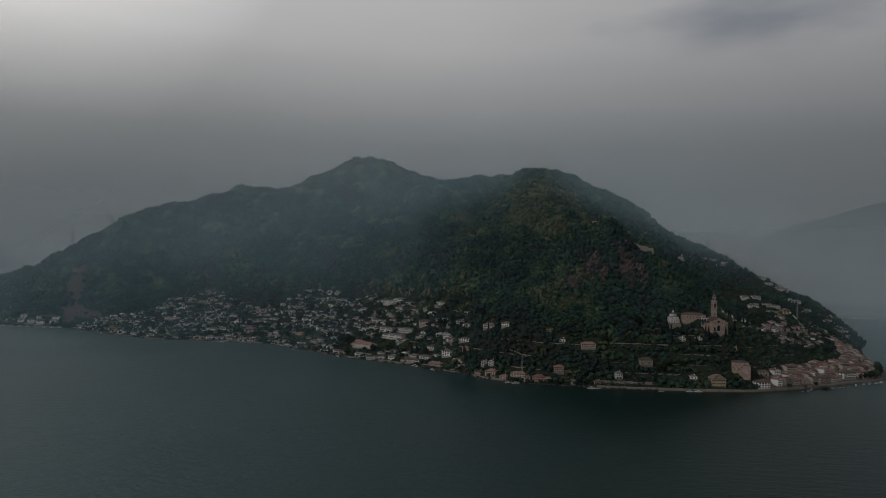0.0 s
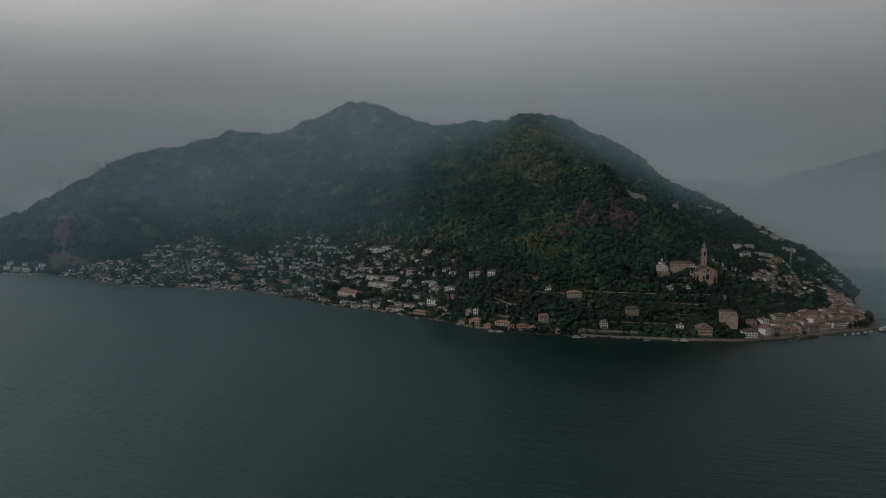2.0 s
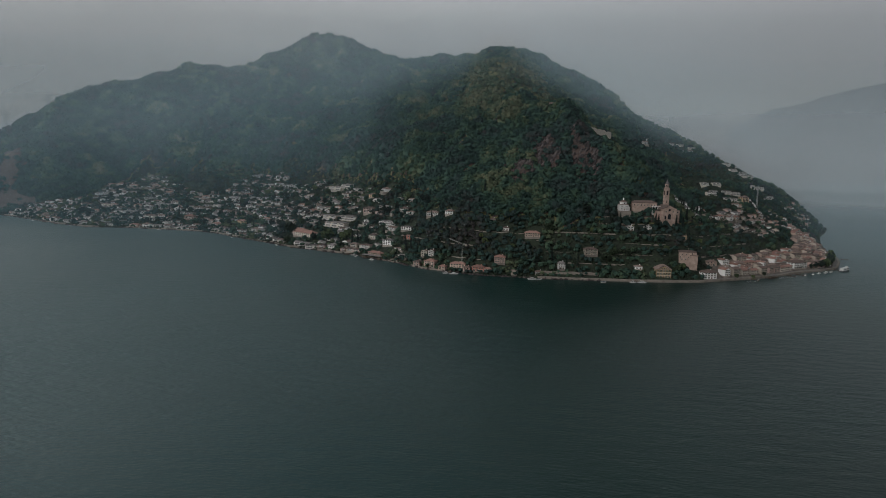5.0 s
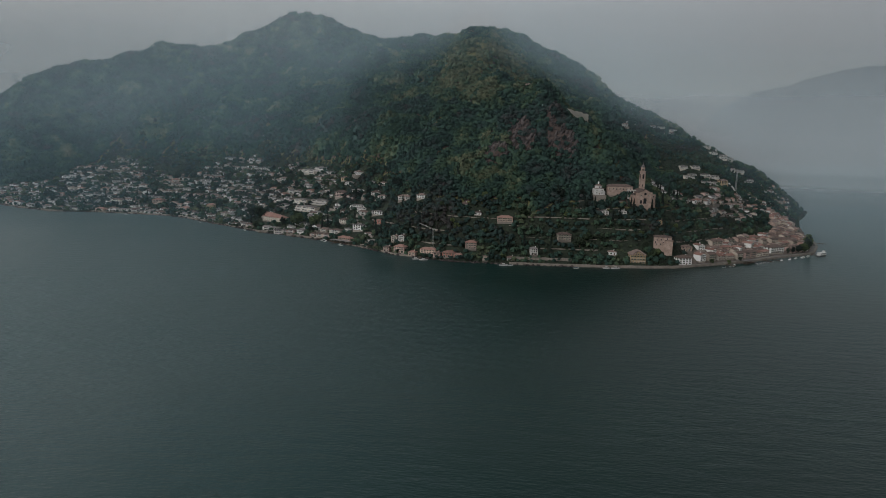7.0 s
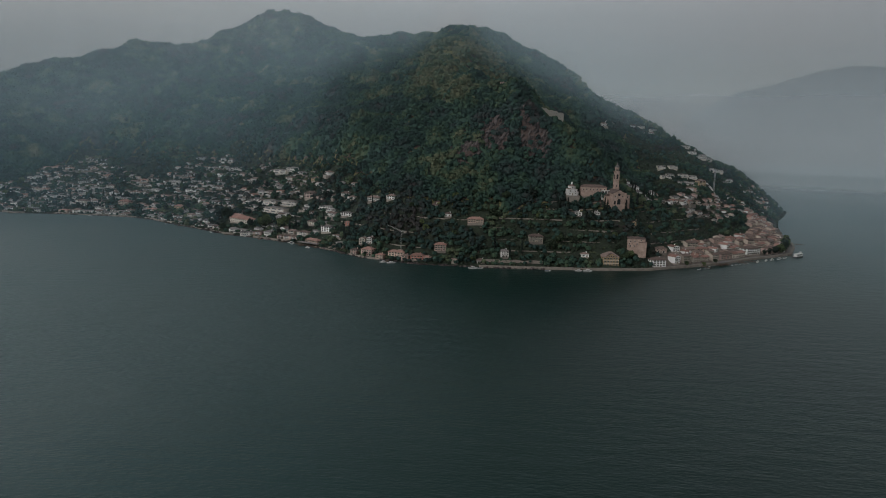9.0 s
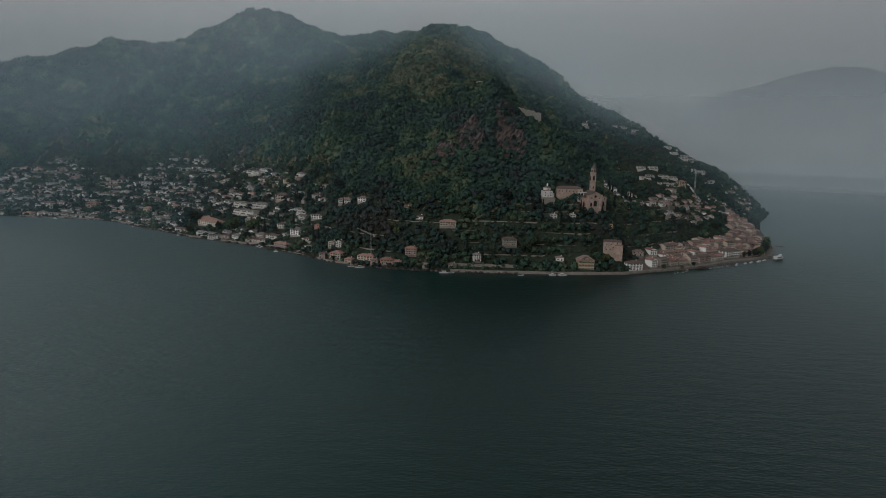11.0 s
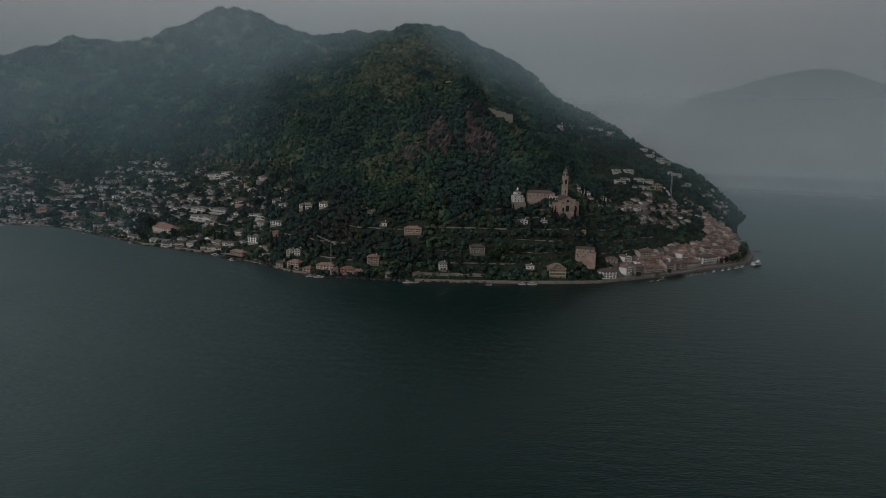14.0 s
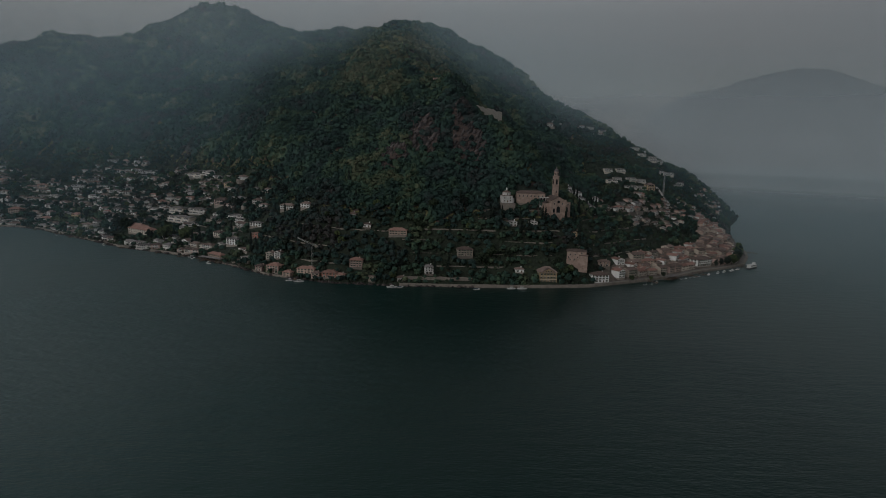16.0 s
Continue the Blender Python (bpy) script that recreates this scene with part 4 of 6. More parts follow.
palazzo("stone house beside the old tower", 13, 9, 2, "stone", 305, 772, -8, arches=2, cols=3, win="plain", name="stone_house")
palazzo("white arcaded house on the old harbour", 24, 11, 3, "white", 428, 841, 30, arches=6, cols=7, roof="tile", name="arcaded_house", scale=0.9)
for k, (x, y, turn, w) in enumerate([(-138, 976, -34, 24), (-109, 954, -32, 27), (-124, 940, -34, 34), (-158, 1122, -30, 24), (-132, 1106, -30, 18), (-140, 1116, -30, 16)]):
    seat(terrace_house("long white apartment house with brown roof edge", w, 11, 2, M["cream"], "long apartment houses", "apartment_house"), x, y, turn, radius=13)
for x, y, turn, w, floors in [(512, 1312, 18, 24, 2), (520, 1296, 18, 20, 2), (533, 1290, 20, 30, 2), (545, 1276, 20, 22, 2), (566, 1298, 22, 38, 2), (580, 1288, 22, 20, 2), (374, 984, 12, 18, 2), (388, 976, 12, 14, 1), (428, 1076, 14, 22, 2), (440, 1066, 14, 18, 2), (418, 1090, 14, 18, 2), (528, 1322, 18, 22, 2), (541, 1308, 20, 24, 1), (556, 1316, 20, 22, 2), (592, 1306, 22, 22, 2), (503, 1330, 18, 20, 2), (400, 1088, 12, 16, 2), (406, 1064, 12, 15, 2), (422, 1050, 14, 17, 2), (446, 1086, 14, 18, 2), (500, 1548, 20, 20, 1), (524, 1546, 20, 22, 1)]:
    seat(terrace_house("white terraced apartment row on the steep slope", w, 9, floors, M["cream"], "hillside apartment rows", "apartment_house"), x, y, turn, 0.72, radius=10)
palazzo("ochre apartment block above the hillside village", 13, 11, 4, "ochre", 454, 1072, 16, cols=4, win="wide")

# -- the villages --
pick = random.Random(4)
left_spots = scatter(-720, -15, 790, 1420, 16.5, 15, lambda x, y: free(x, y, 6) and 6.5 < depth_in(x, y) < float(np.interp(x, [-720, -690, -640, -610, -560, -500, -440, -400, -370, -320, -220, -150, -100, -50, -20], [0, 60, 100, 200, 268, 245, 215, 190, 195, 290, 232, 208, 172, 112, 92])) and pick.random() < 0.9, pick)
settle(VILLAS, left_spots, [0, 0, 1, 2, 2, 3, 4, 5, 6, 7, 7, 8, 8, 9, 9, 9, 10, 10, 10, 11, 11, 2, 12], pick, 0.5, (0.6, 0.92), 0.8)
shore_spots = []
for a, b in zip(COAST[:-1], COAST[1:]):
    length = math.hypot(b[0] - a[0], b[1] - a[1])
    for k in range(int(length / 11)):
        u = (k + pick.uniform(0.2, 0.8)) * 11 / length
        x, y = a[0] + (b[0] - a[0]) * u - (b[1] - a[1]) / length * pick.uniform(7, 10), a[1] + (b[1] - a[1]) * u + (b[0] - a[0]) / length * pick.uniform(7, 10)
        if -690 < x < -20 and y < 1200 and free(x, y, 5):
            shore_spots.append((x, y))
for x, y in shore_spots:
    seat(copy_thing(VILLAS[pick.choice([0, 2, 4, 6, 6, 10, 11, 5])], Matrix()), x, y, None, pick.uniform(0.66, 0.95), 0.3, 5, None, 4.0, 0.85, pick.choice((0.8, 1.0, 1.2)))
front_spots = []
for a, b in [c for c in zip(COAST[:-1], COAST[1:]) if 300 < c[0][0] < 470 and c[0][1] < 900]:
    length = math.hypot(b[0] - a[0], b[1] - a[1])
    for k in range(int(length / 11.5)):
        u = (k + 0.5) / int(length / 11.5)
        x, y = a[0] + (b[0] - a[0]) * u - (b[1] - a[1]) / length * 10, a[1] + (b[1] - a[1]) * u + (b[0] - a[0]) / length * 10
        if x > 308 and free(x, y, 3.0):
            front_spots.append((x, y, math.degrees(math.atan2(b[1] - a[1], b[0] - a[0]))))
for x, y, turn in front_spots:
    seat(copy_thing(TOWN[pick.choice([0, 1, 1, 2, 4, 4, 5])], Matrix()), x, y, turn + pick.uniform(-4, 4), pick.uniform(0.72, 0.86), 0.3, 4.2)
old_spots = scatter(312, 640, 745, 1120, 11.0, 9.5, lambda x, y: free(x, y, 3.0) and 13 < depth_in(x, y) < float(np.interp(x, [310, 330, 360, 420, 480, 540, 600, 640], [24, 30, 36, 44, 56, 54, 40, 30])), pick, 0.16)
settle(TOWN, old_spots, [0, 0, 1, 2, 3, 3, 4, 5, 5, 6, 6], pick, 0.3, (0.72, 0.92), 0.78)
slope_spots = []
for x, y in [(374, 909), (352, 888), (393, 922), (415, 955), (434, 964), (408, 936), (455, 988), (470, 1022), (482, 1060), (500, 1042), (520, 1078), (546, 1121), (532, 1149), (575, 1166), (599, 1205), (634, 1312), (662, 1336), (685, 1374), (647, 1292)]:
    for _ in range(10):
        a, b = x + pick.uniform(-20, 20), y + pick.uniform(-18, 18)
        if free(a, b, 3.4) and depth_in(a, b) > 26:
            slope_spots.append((a, b))
            TAKEN.append((a, b, 4.0))
for x, y in slope_spots:
    seat(copy_thing(VILLAS[pick.choice([0, 4, 3, 5, 2, 6, 6, 10, 11, 12, 5])], Matrix()), x, y, None, pick.uniform(0.6, 0.82), 0.5, 6, None, 5.0, 0.88, pick.choice((0.8, 1.0, 1.25)))
for x, y in ((-880, 1196), (-852, 1188), (-826, 1182), (-806, 1180), (-786, 1176), (-764, 1178), (-800, 1196), (-770, 1194), (-832, 1200)):
    seat(copy_thing(VILLAS[pick.choice([0, 2, 9])], Matrix()), x, y, None, 0.95, 0.6, 10)
for x, y in ((372, 1342), (384, 1356), (396, 1362), (408, 1380), (470, 1540), (482, 1546), (508, 1532), (515, 1525)):
    seat(copy_thing(VILLAS[pick.choice([0, 3, 5])], Matrix()), x, y, None, 0.85, 0.6, 10)


# ---- church on its terrace ----
def lathe(s, profile, n=12, x=0.0, y=0.0):
    """Turns a profile of (radius, height) about an upright axis."""
    v = [(x + r * math.cos(6.2832 * (i + 0.5) / n), y + r * math.sin(6.2832 * (i + 0.5) / n), z) for r, z in profile for i in range(n)]
    f = [(k * n + i, k * n + (i + 1) % n, (k + 1) * n + (i + 1) % n, (k + 1) * n + i) for k in range(len(profile) - 1) for i in range(n)]
    return s.add(v, f)


def church():
    ob = thing("church", "brown stone hillside church with a tall bell tower", "church")
    nave = Shape().box(-7, 7, -9, 13, -14, 7.6)
    nave.add([(-7, -9, 7.6), (7, -9, 7.6), (0, -9, 11.0), (-7, 13, 7.6), (7, 13, 7.6), (0, 13, 11.0)], [(1, 0, 2), (3, 4, 5)])
    nave.box(7, 14.5, -3, 10, -14, 5.6).box(-12, -7, -2, 11, -14, 4.4).box(4.6, 7.6, -9.8, -8.9, -14, 8.2)
    part("nave", nave, M["stone"], ob)
    roof = Shape()
    for side in (-1, 1):
        roof.add([(side * 7.7, -9.6, 7.3), (side * 7.7, 13.6, 7.3), (0, 13.6, 11.1), (0, -9.6, 11.1), (side * 7.7, -9.6, 7.6), (side * 7.7, 13.6, 7.6), (0, 13.6, 11.4), (0, -9.6, 11.4)],
                 [(0, 1, 2, 3), (7, 6, 5, 4), (0, 4, 5, 1), (3, 7, 4, 0)])
    roof.add([(7, -3.4, 7.2), (15, -3.4, 5.6), (15, 10.4, 5.6), (7, 10.4, 7.2)], [(0, 1, 2, 3)])
    roof.add([(-7, -2.4, 6.4), (-12.6, -2.4, 4.4), (-12.6, 11.4, 4.4), (-7, 11.4, 6.4)], [(3, 2, 1, 0)])
    part("roof", roof, M["tile"], ob)
    for x, y, w, h, z in ((0, -9.15, 3.6, 6.0, -4.0), (-4.4, -9.15, 2.0, 4.0, -4.0), (10.5, -3.15, 3.2, 5.0, -4.0)):
        part("arch", arch_panel(w, h), [M["stone"], M["glass"]], ob).matrix_local = pose(x, y, z)
    for x in (-4, 4):
        put_window(ob, "plain", x, -9.02, 3.6)
    part("rose_window", Shape().add([(1.3 * math.cos(t), -9.06, 6.2 + 1.3 * math.sin(t)) for t in np.linspace(0, 6.0, 14)], [tuple(range(14))]), M["glass"], ob)
    put_window(ob, "plain", 12, -3.02, 2.6)
    tower = part("bell_tower", Shape().box(-2.7, 2.7, -2.7, 2.7, -6, 27).box(-3.0, 3.0, -3.0, 3.0, 17.0, 17.5).box(-3.1, 3.1, -3.1, 3.1, 26.6, 27.4).round(0, 0, 2.5, 27.4, 31.0, 8).round(0, 0, 2.75, 31.0, 31.5, 8), M["stone"], ob)
    tower.matrix_local = Matrix.Translation((2.5, 8.0, 2.6)) @ Matrix.Diagonal((0.88, 0.88, 1.0, 1.0))
    part("dome", lathe(Shape(), [(2.5, 31.5), (2.3, 32.5), (1.7, 33.6), (0.8, 34.3), (0.55, 34.5), (0.55, 35.6), (0.1, 36.4)], 10), M["slate"], tower, "grey domed cap", True)
    part("cross", Shape().box(-0.08, 0.08, -0.08, 0.08, 36.2, 38.0).box(-0.5, 0.5, -0.07, 0.07, 37.2, 37.4), M["dark_metal"], tower)
    for turn in (0, 90, 180, 270):
        for z, w, h in ((19.2, 2.2, 5.0), (10.8, 1.0, 2.6)):
            a = part("belfry_arch" if z > 15 else "slit_window", arch_panel(w, h), [M["stone"], M["glass"]], tower)
            a.matrix_local = pose(0, 0, z, 0, 0, turn) @ Matrix.Translation((0, -2.83, 0))
    for k in range(8):
        a = part("lantern_arch", arch_panel(0.9, 2.4, 0.1), [M["stone"], M["glass"]], tower)
        a.matrix_local = pose(0, 0, 27.9, 0, 0, 45 * k) @ Matrix.Translation((0, -2.4, 0))
    return seat(ob, 266, 812, 8, sink=0, radius=16, z=61.5)


def cloister():
    ob = thing("cloister_wing", "long brown stone cloister wing with tiled roof and arches", "building")
    part("wall", Shape().box(-14, 14, -5, 5, -14, 8.0), M["stone"], ob)
    part("plinth", Shape().box(-14.2, 14.2, -5.25, 5, -14, -1.6), M["quay"], ob, "dark retaining plinth")
    part("roof", Shape().hip(28, 10, 8.0, 2.6, 0.6), M["tile"], ob)
    for k in range(7):
        put_window(ob, "plain", -11.5 + 3.8 * k, -5.0, 4.6)
    part("portico", Shape().box(8, 17, -7.5, -5.05, -6, 0.2).box(8, 17, -7.5, -5.05, 4.4, 5.0), M["white"], ob, "white portico")
    for k in range(3):
        part("arch", arch_panel(2.0, 3.6), [M["frame"], M["glass"]], ob).matrix_local = pose(9.5 + 3 * k, -7.5, 0.5)
        part("column", Shape().round(8.1 + 3 * k, -7.2, 0.25, 0.2, 4.4), M["white"], ob)
    return seat(ob, 243, 822, 4, sink=0, radius=17, z=66.0)


def octagon_chapel():
    ob = thing("octagonal_chapel", "white octagonal chapel with tiled roof and lantern", "chapel")
    part("wall", Shape().box(-6.2, 6.2, -5.6, 5.6, -16, 7.6).box(-6.45, 6.45, -5.85, 5.85, 7.3, 7.8).round(0, 0, 4.9, 7.8, 11.6, 8).round(0, 0, 5.15, 11.3, 11.7, 8).box(6.2, 9.0, -3, 3, -12, 4.6), M["white"], ob)
    part("roof", Shape().round(0, 0, 5.4, 11.7, 14.0, 8, 0.2).hip(12.4, 11.2, 7.8, 1.5, 0.5), M["tile"], ob)
    part("plinth", Shape().box(-7.4, 9.6, -6.6, 5.6, -16, -0.6), M["quay"], ob, "dark retaining plinth")
    part("lantern", Shape().round(0, 0, 0.9, 13.4, 16.0, 8).round(0, 0, 1.2, 16.0, 17.4, 8, 0.1), M["white"], ob)
    part("porch_roof", Shape().box(6.2, 9.4, -3.4, 3.4, 4.6, 4.9), M["tile"], ob)
    for x, z in ((-3.6, 4.4), (3.6, 4.4), (-3.6, 1.2), (3.6, 1.2)):
        put_window(ob, "plain", x, -5.6, z)
    put_window(ob, "plain", 0, -4.55, 9.0)
    part("door", DOOR, None, ob).matrix_local = pose(0, -5.62, 0)
    return seat(ob, 219, 815, 8, 0.8, sink=0.3, radius=8, z=65.6)


church()
cloister()
octagon_chapel()
palazzo("small white hermitage with open arches", 9, 7, 2, "white", 222, 790, 6, arches=2, cols=2, roof="slate", style="front", name="hermitage")
palazzo("small white chapel with arched front", 8, 8, 2, "white", 242, 794, 6, arches=2, cols=2, roof="slate", style="front", name="chapel")
palazzo("small ochre wayside chapel beside the steps", 5, 5, 2, "ochre", 281, 791, 10, cols=1, style="front", name="wayside_chapel", storey=3.0)


def tomb():
    ob = thing("tomb_chapel", "small white gabled tomb chapel among cypresses", "tomb", "cemetery tombs")
    part("wall", Shape().prism([(-1.3, -1.6), (1.3, -1.6), (1.3, 1.6), (-1.3, 1.6)], -2, 3.6), M["white"], ob)
    part("roof", Shape().hip(2.6, 3.2, 3.6, 1.2, 0.25, 0.15), M["slate"], ob)
    part("gate", arch_panel(1.2, 2.3, 0.08), [M["frame"], M["glass"]], ob).matrix_local = pose(0, -1.68, 0)
    return ob


first = tomb()
rng = random.Random(9)
for k in range(24):
    x, y = 291 + 4.6 * (k % 6) + rng.uniform(-1.5, 1.5), 848 + 9 * (k // 6) + rng.uniform(-2, 2)
    ob = first if k == 0 else copy_thing(first, Matrix())
    seat(ob, x, y, 15 + rng.uniform(-10, 10), rng.uniform(1.0, 1.8), 0.3, 4)
seat(copy_thing(first, Matrix()), 327, 890, 14, 2.1, 0.3, 4)
hut = house("small stone hut on the spur of the hill", 8, 6, 2, M["stone"], M["tile"], "gable", "plain", "", name="hut")
seat(hut, 158, 1018, 10, 0.7, 1.0)


# ---- shore, walls, boats, masts ----
def along(line, step):
    out = []
    for a, b in zip(line[:-1], line[1:]):
        n = max(1, int(math.hypot(b[0] - a[0], b[1] - a[1]) / step))
        out += [(a[0] + (b[0] - a[0]) * k / n, a[1] + (b[1] - a[1]) * k / n) for k in range(n)]
    return out + [line[-1][:2]]


def ribbon(pts, width, low, high):
    """A wall that follows points; low and high are functions of place."""
    s = Shape()
    v = []
    for i, (x, y) in enumerate(pts):
        a, b = pts[max(0, i - 1)], pts[min(len(pts) - 1, i + 1)]
        dx, dy = b[0] - a[0], b[1] - a[1]
        l = math.hypot(dx, dy) or 1
        nx, ny = -dy / l * width / 2, dx / l * width / 2
        v += [(x + nx, y + ny, low(x, y)), (x - nx, y - ny, low(x, y)), (x - nx, y - ny, high(x, y)), (x + nx, y + ny, high(x, y))]
    f = []
    for i in range(len(pts) - 1):
        k = 4 * i
        f += [(k, k + 4, k + 5, k + 1), (k + 1, k + 5, k + 6, k + 2), (k + 2, k + 6, k + 7, k + 3), (k + 3, k + 7, k + 4, k)]
    e = 4 * (len(pts) - 1)
    return s.add(v, f + [(0, 1, 2, 3), (e + 3, e + 2, e + 1, e)])


shore = [(x, y) for x, y in COAST if 100 < x < 580 and y < 1000]
quay = new("quay_wall", ribbon(along(shore, 9), 2.4, lambda x, y: -3.0, lambda x, y: 2.3 + 0.15 * math.sin(x * 0.11)).mesh("quay_wall", M["quay"]))
tagged(quay, "grey stone quay wall along the lake", "wall", kind="structure")
town_shore = [(x - 2.2, y + 3.6) for x, y in COAST if 240 < x < 540 and y < 930]
tagged(new("promenade", ribbon(along(town_shore, 9), 5.5, lambda x, y: -1.0, lambda x, y: 2.1).mesh("promenade", M["paving"])), "paved lakeside promenade", "pavement", kind="structure")
west_shore = [(x, y) for x, y in COAST if -860 < x < 130 and y < 1260]
for k in range(14):
    pts = along(west_shore, 7)
    n = len(pts) // 14
    seg = pts[k * n:k * n + n - 2 - k % 3]
    wall = new("shore_wall", ribbon(seg, 1.6, lambda x, y: -3.0, lambda x, y: 1.2 + 0.6 * (k % 3)).mesh("shore_wall", M["quay"]))
    tagged(wall, "rough stone lakeside garden wall", "wall", kind="structure")


garden_line = [(x, y + 9) for x, y in COAST if 110 < x < 240]
TAKEN.extend((x, y - 2, 3.5) for x, y in along(garden_line, 6))
tagged(new("garden_wall", ribbon(along(garden_line, 8), 1.0, lambda x, y: -1.0, lambda x, y: 6.4 + 0.5 * math.sin(x * 0.3)).mesh("garden_wall", M["quay"])), "high stone garden wall above the lake road", "wall", kind="structure")


def contour(z, x0, x1, step=9):
    pts = []
    x = x0
    while x <= x1:
        for y in np.arange(728, 1150, 3.0):
            if height_at(x, float(y)) > z:
                pts.append((x, float(y)))
                break
        x += step
    return pts


for k, (z, x0, x1) in enumerate([(13, 150, 236), (22, 128, 262), (32, 120, 268), (41, 140, 268), (50, 190, 262), (57, 196, 262), (20, 296, 345), (28, 300, 380), (38, 300, 400), (48, 296, 390), (24, -30, 70), (38, 20, 110), (12, 30, 90)]):
    line = contour(z, x0, x1)
    TAKEN.extend((x, y - 4, 3.0) for x, y in line)
    wall = new("terrace_wall", ribbon(line, 1.0, lambda x, y: z - 3.0, lambda x, y: z + 1.3).mesh("terrace_wall", M["quay"]))
    tagged(wall, "dry stone terrace wall on the slope", "wall", kind="structure")


scar = [(199 + 2.3 * k, 962 + 1.5 * k) for k in range(17)]
TAKEN.extend((x, y - 4 - r, 6.0) for x, y in scar for r in (-8, -2))
tagged(new("retaining_wall", ribbon(scar, 1.8, lambda x, y: height_at(x, y) - 3.0, lambda x, y: 163.8 - 0.17 * (x - 198) + 0.7 * math.sin(x * 0.9) + 0.5 * math.sin(x * 2.3)).mesh("retaining_wall", M["cream"])), "pale retaining wall high on the spur", "wall", kind="structure")


def stairs():
    """The stepped way up to the church."""
    line = [(284, 776), (280, 788), (288, 800), (276, 806)]
    s = Shape()
    pts = along(line, 1.6)
    for (x, y) in pts:
        z = height_at(x, y)
        s.box(x - 1.6, x + 1.6, y - 0.8, y + 0.8, z - 1.0, z + 0.5)
    tagged(new("stairway", s.mesh("stairway", M["quay"])), "long stone stairway up to the church", "stairs", kind="structure")


stairs()


def boat(label, l, w, cover, cabin, group):
    """A motor boat: a hull drawn in at the bow, a deck, and a cabin or a cover."""
    ob = thing("boat", label, "boat", group)
    ring = [(-l / 2, -w / 2 * 0.85), (-l / 2, w / 2 * 0.85), (0, w / 2), (l * 0.28, w * 0.4), (l / 2, 0), (l * 0.28, -w * 0.4), (0, -w / 2)]
    v = [(x * 0.92, y * 0.75, -0.35) for x, y in ring] + [(x, y, 0.35 + 0.25 * l / 7 + 0.25 * (x > 0)) for x, y in ring] + [(x * 0.9, y * 0.8, 0.3 + 0.2 * l / 7) for x, y in ring]
    f = [tuple(range(7))] + [(i, (i + 1) % 7, 7 + (i + 1) % 7, 7 + i)[::-1] for i in range(7)] + [(7 + i, 7 + (i + 1) % 7, 14 + (i + 1) % 7, 14 + i)[::-1] for i in range(7)] + [tuple(range(14, 21))[::-1]]
    part("hull", Shape().add(v, f), M["hull"], ob)
    if cabin:
        part("cabin", Shape().prism([(-l * 0.2, -w * 0.3), (l * 0.2, -w * 0.26), (l * 0.2, w * 0.26), (-l * 0.2, w * 0.3)], 0.4, 1.6 + l * 0.03, 0.85), M["hull"], ob)
        part("windscreen", Shape().prism([(-l * 0.21, -w * 0.305), (l * 0.22, -w * 0.26), (l * 0.22, w * 0.26), (-l * 0.21, w * 0.305)], 0.95, 1.35, 0.95), M["glass"], ob)
    if cover:
        part("cover", Shape().prism([(-l * 0.46, -w * 0.42), (l * 0.15, -w * 0.44), (l * 0.34, 0), (l * 0.15, w * 0.44), (-l * 0.46, w * 0.42)], 0.45, 1.0, 0.6), M["navy"], ob)
    return ob


BOATS = [boat("white motor boat moored at the shore", 7, 2.4, False, True, "moored boats"), boat("small boat under a dark cover", 5.5, 2.0, True, False, "covered boats"), boat("white launch with a low cabin", 9, 2.9, False, True, "moored boats")]
afloat = set()
marina = [(-858 + 7.4 * k, 1156 - 6 * (k % 2), 70 + 4 * (k % 5), (0, 2, 0, 0, 2)[k % 5]) for k in range(17)]
harbour = [(338, 751, 40, 1), (346, 756, 60, 1), (352, 761, 55, 0), (384, 782, 60, 1), (390, 786, 62, 1), (396, 790, 58, 1), (402, 794, 60, 1), (408, 798, 62, 1), (422, 807, 55, 0), (436, 817, 50, 0), (446, 824, 40, 0), (458, 832, 40, 2), (468, 840, 35, 0)]
scattered = [(34, 733, 8, 2), (26, 736, 15, 0), (112, 718, 5, 2), (119, 719, 20, 1), (182, 716, 5, 1), (212, 721, 0, 0), (221, 722, 0, 2), (-60, 808, -40, 0), (-84, 838, -30, 2), (-150, 884, -30, 1), (-262, 976, -40, 0), (-300, 1006, -40, 1), (-330, 1032, -50, 0), (-420, 1050, 0, 0), (-480, 1048, 10, 1), (-520, 1044, 20, 0)]
for x, y, turn, k in marina + harbour + scattered:
    ob = BOATS[k] if k not in afloat else copy_thing(BOATS[k], Matrix())
    afloat.add(k)
    ob.matrix_basis = pose(x, y, 0.05, 0, 0, turn)


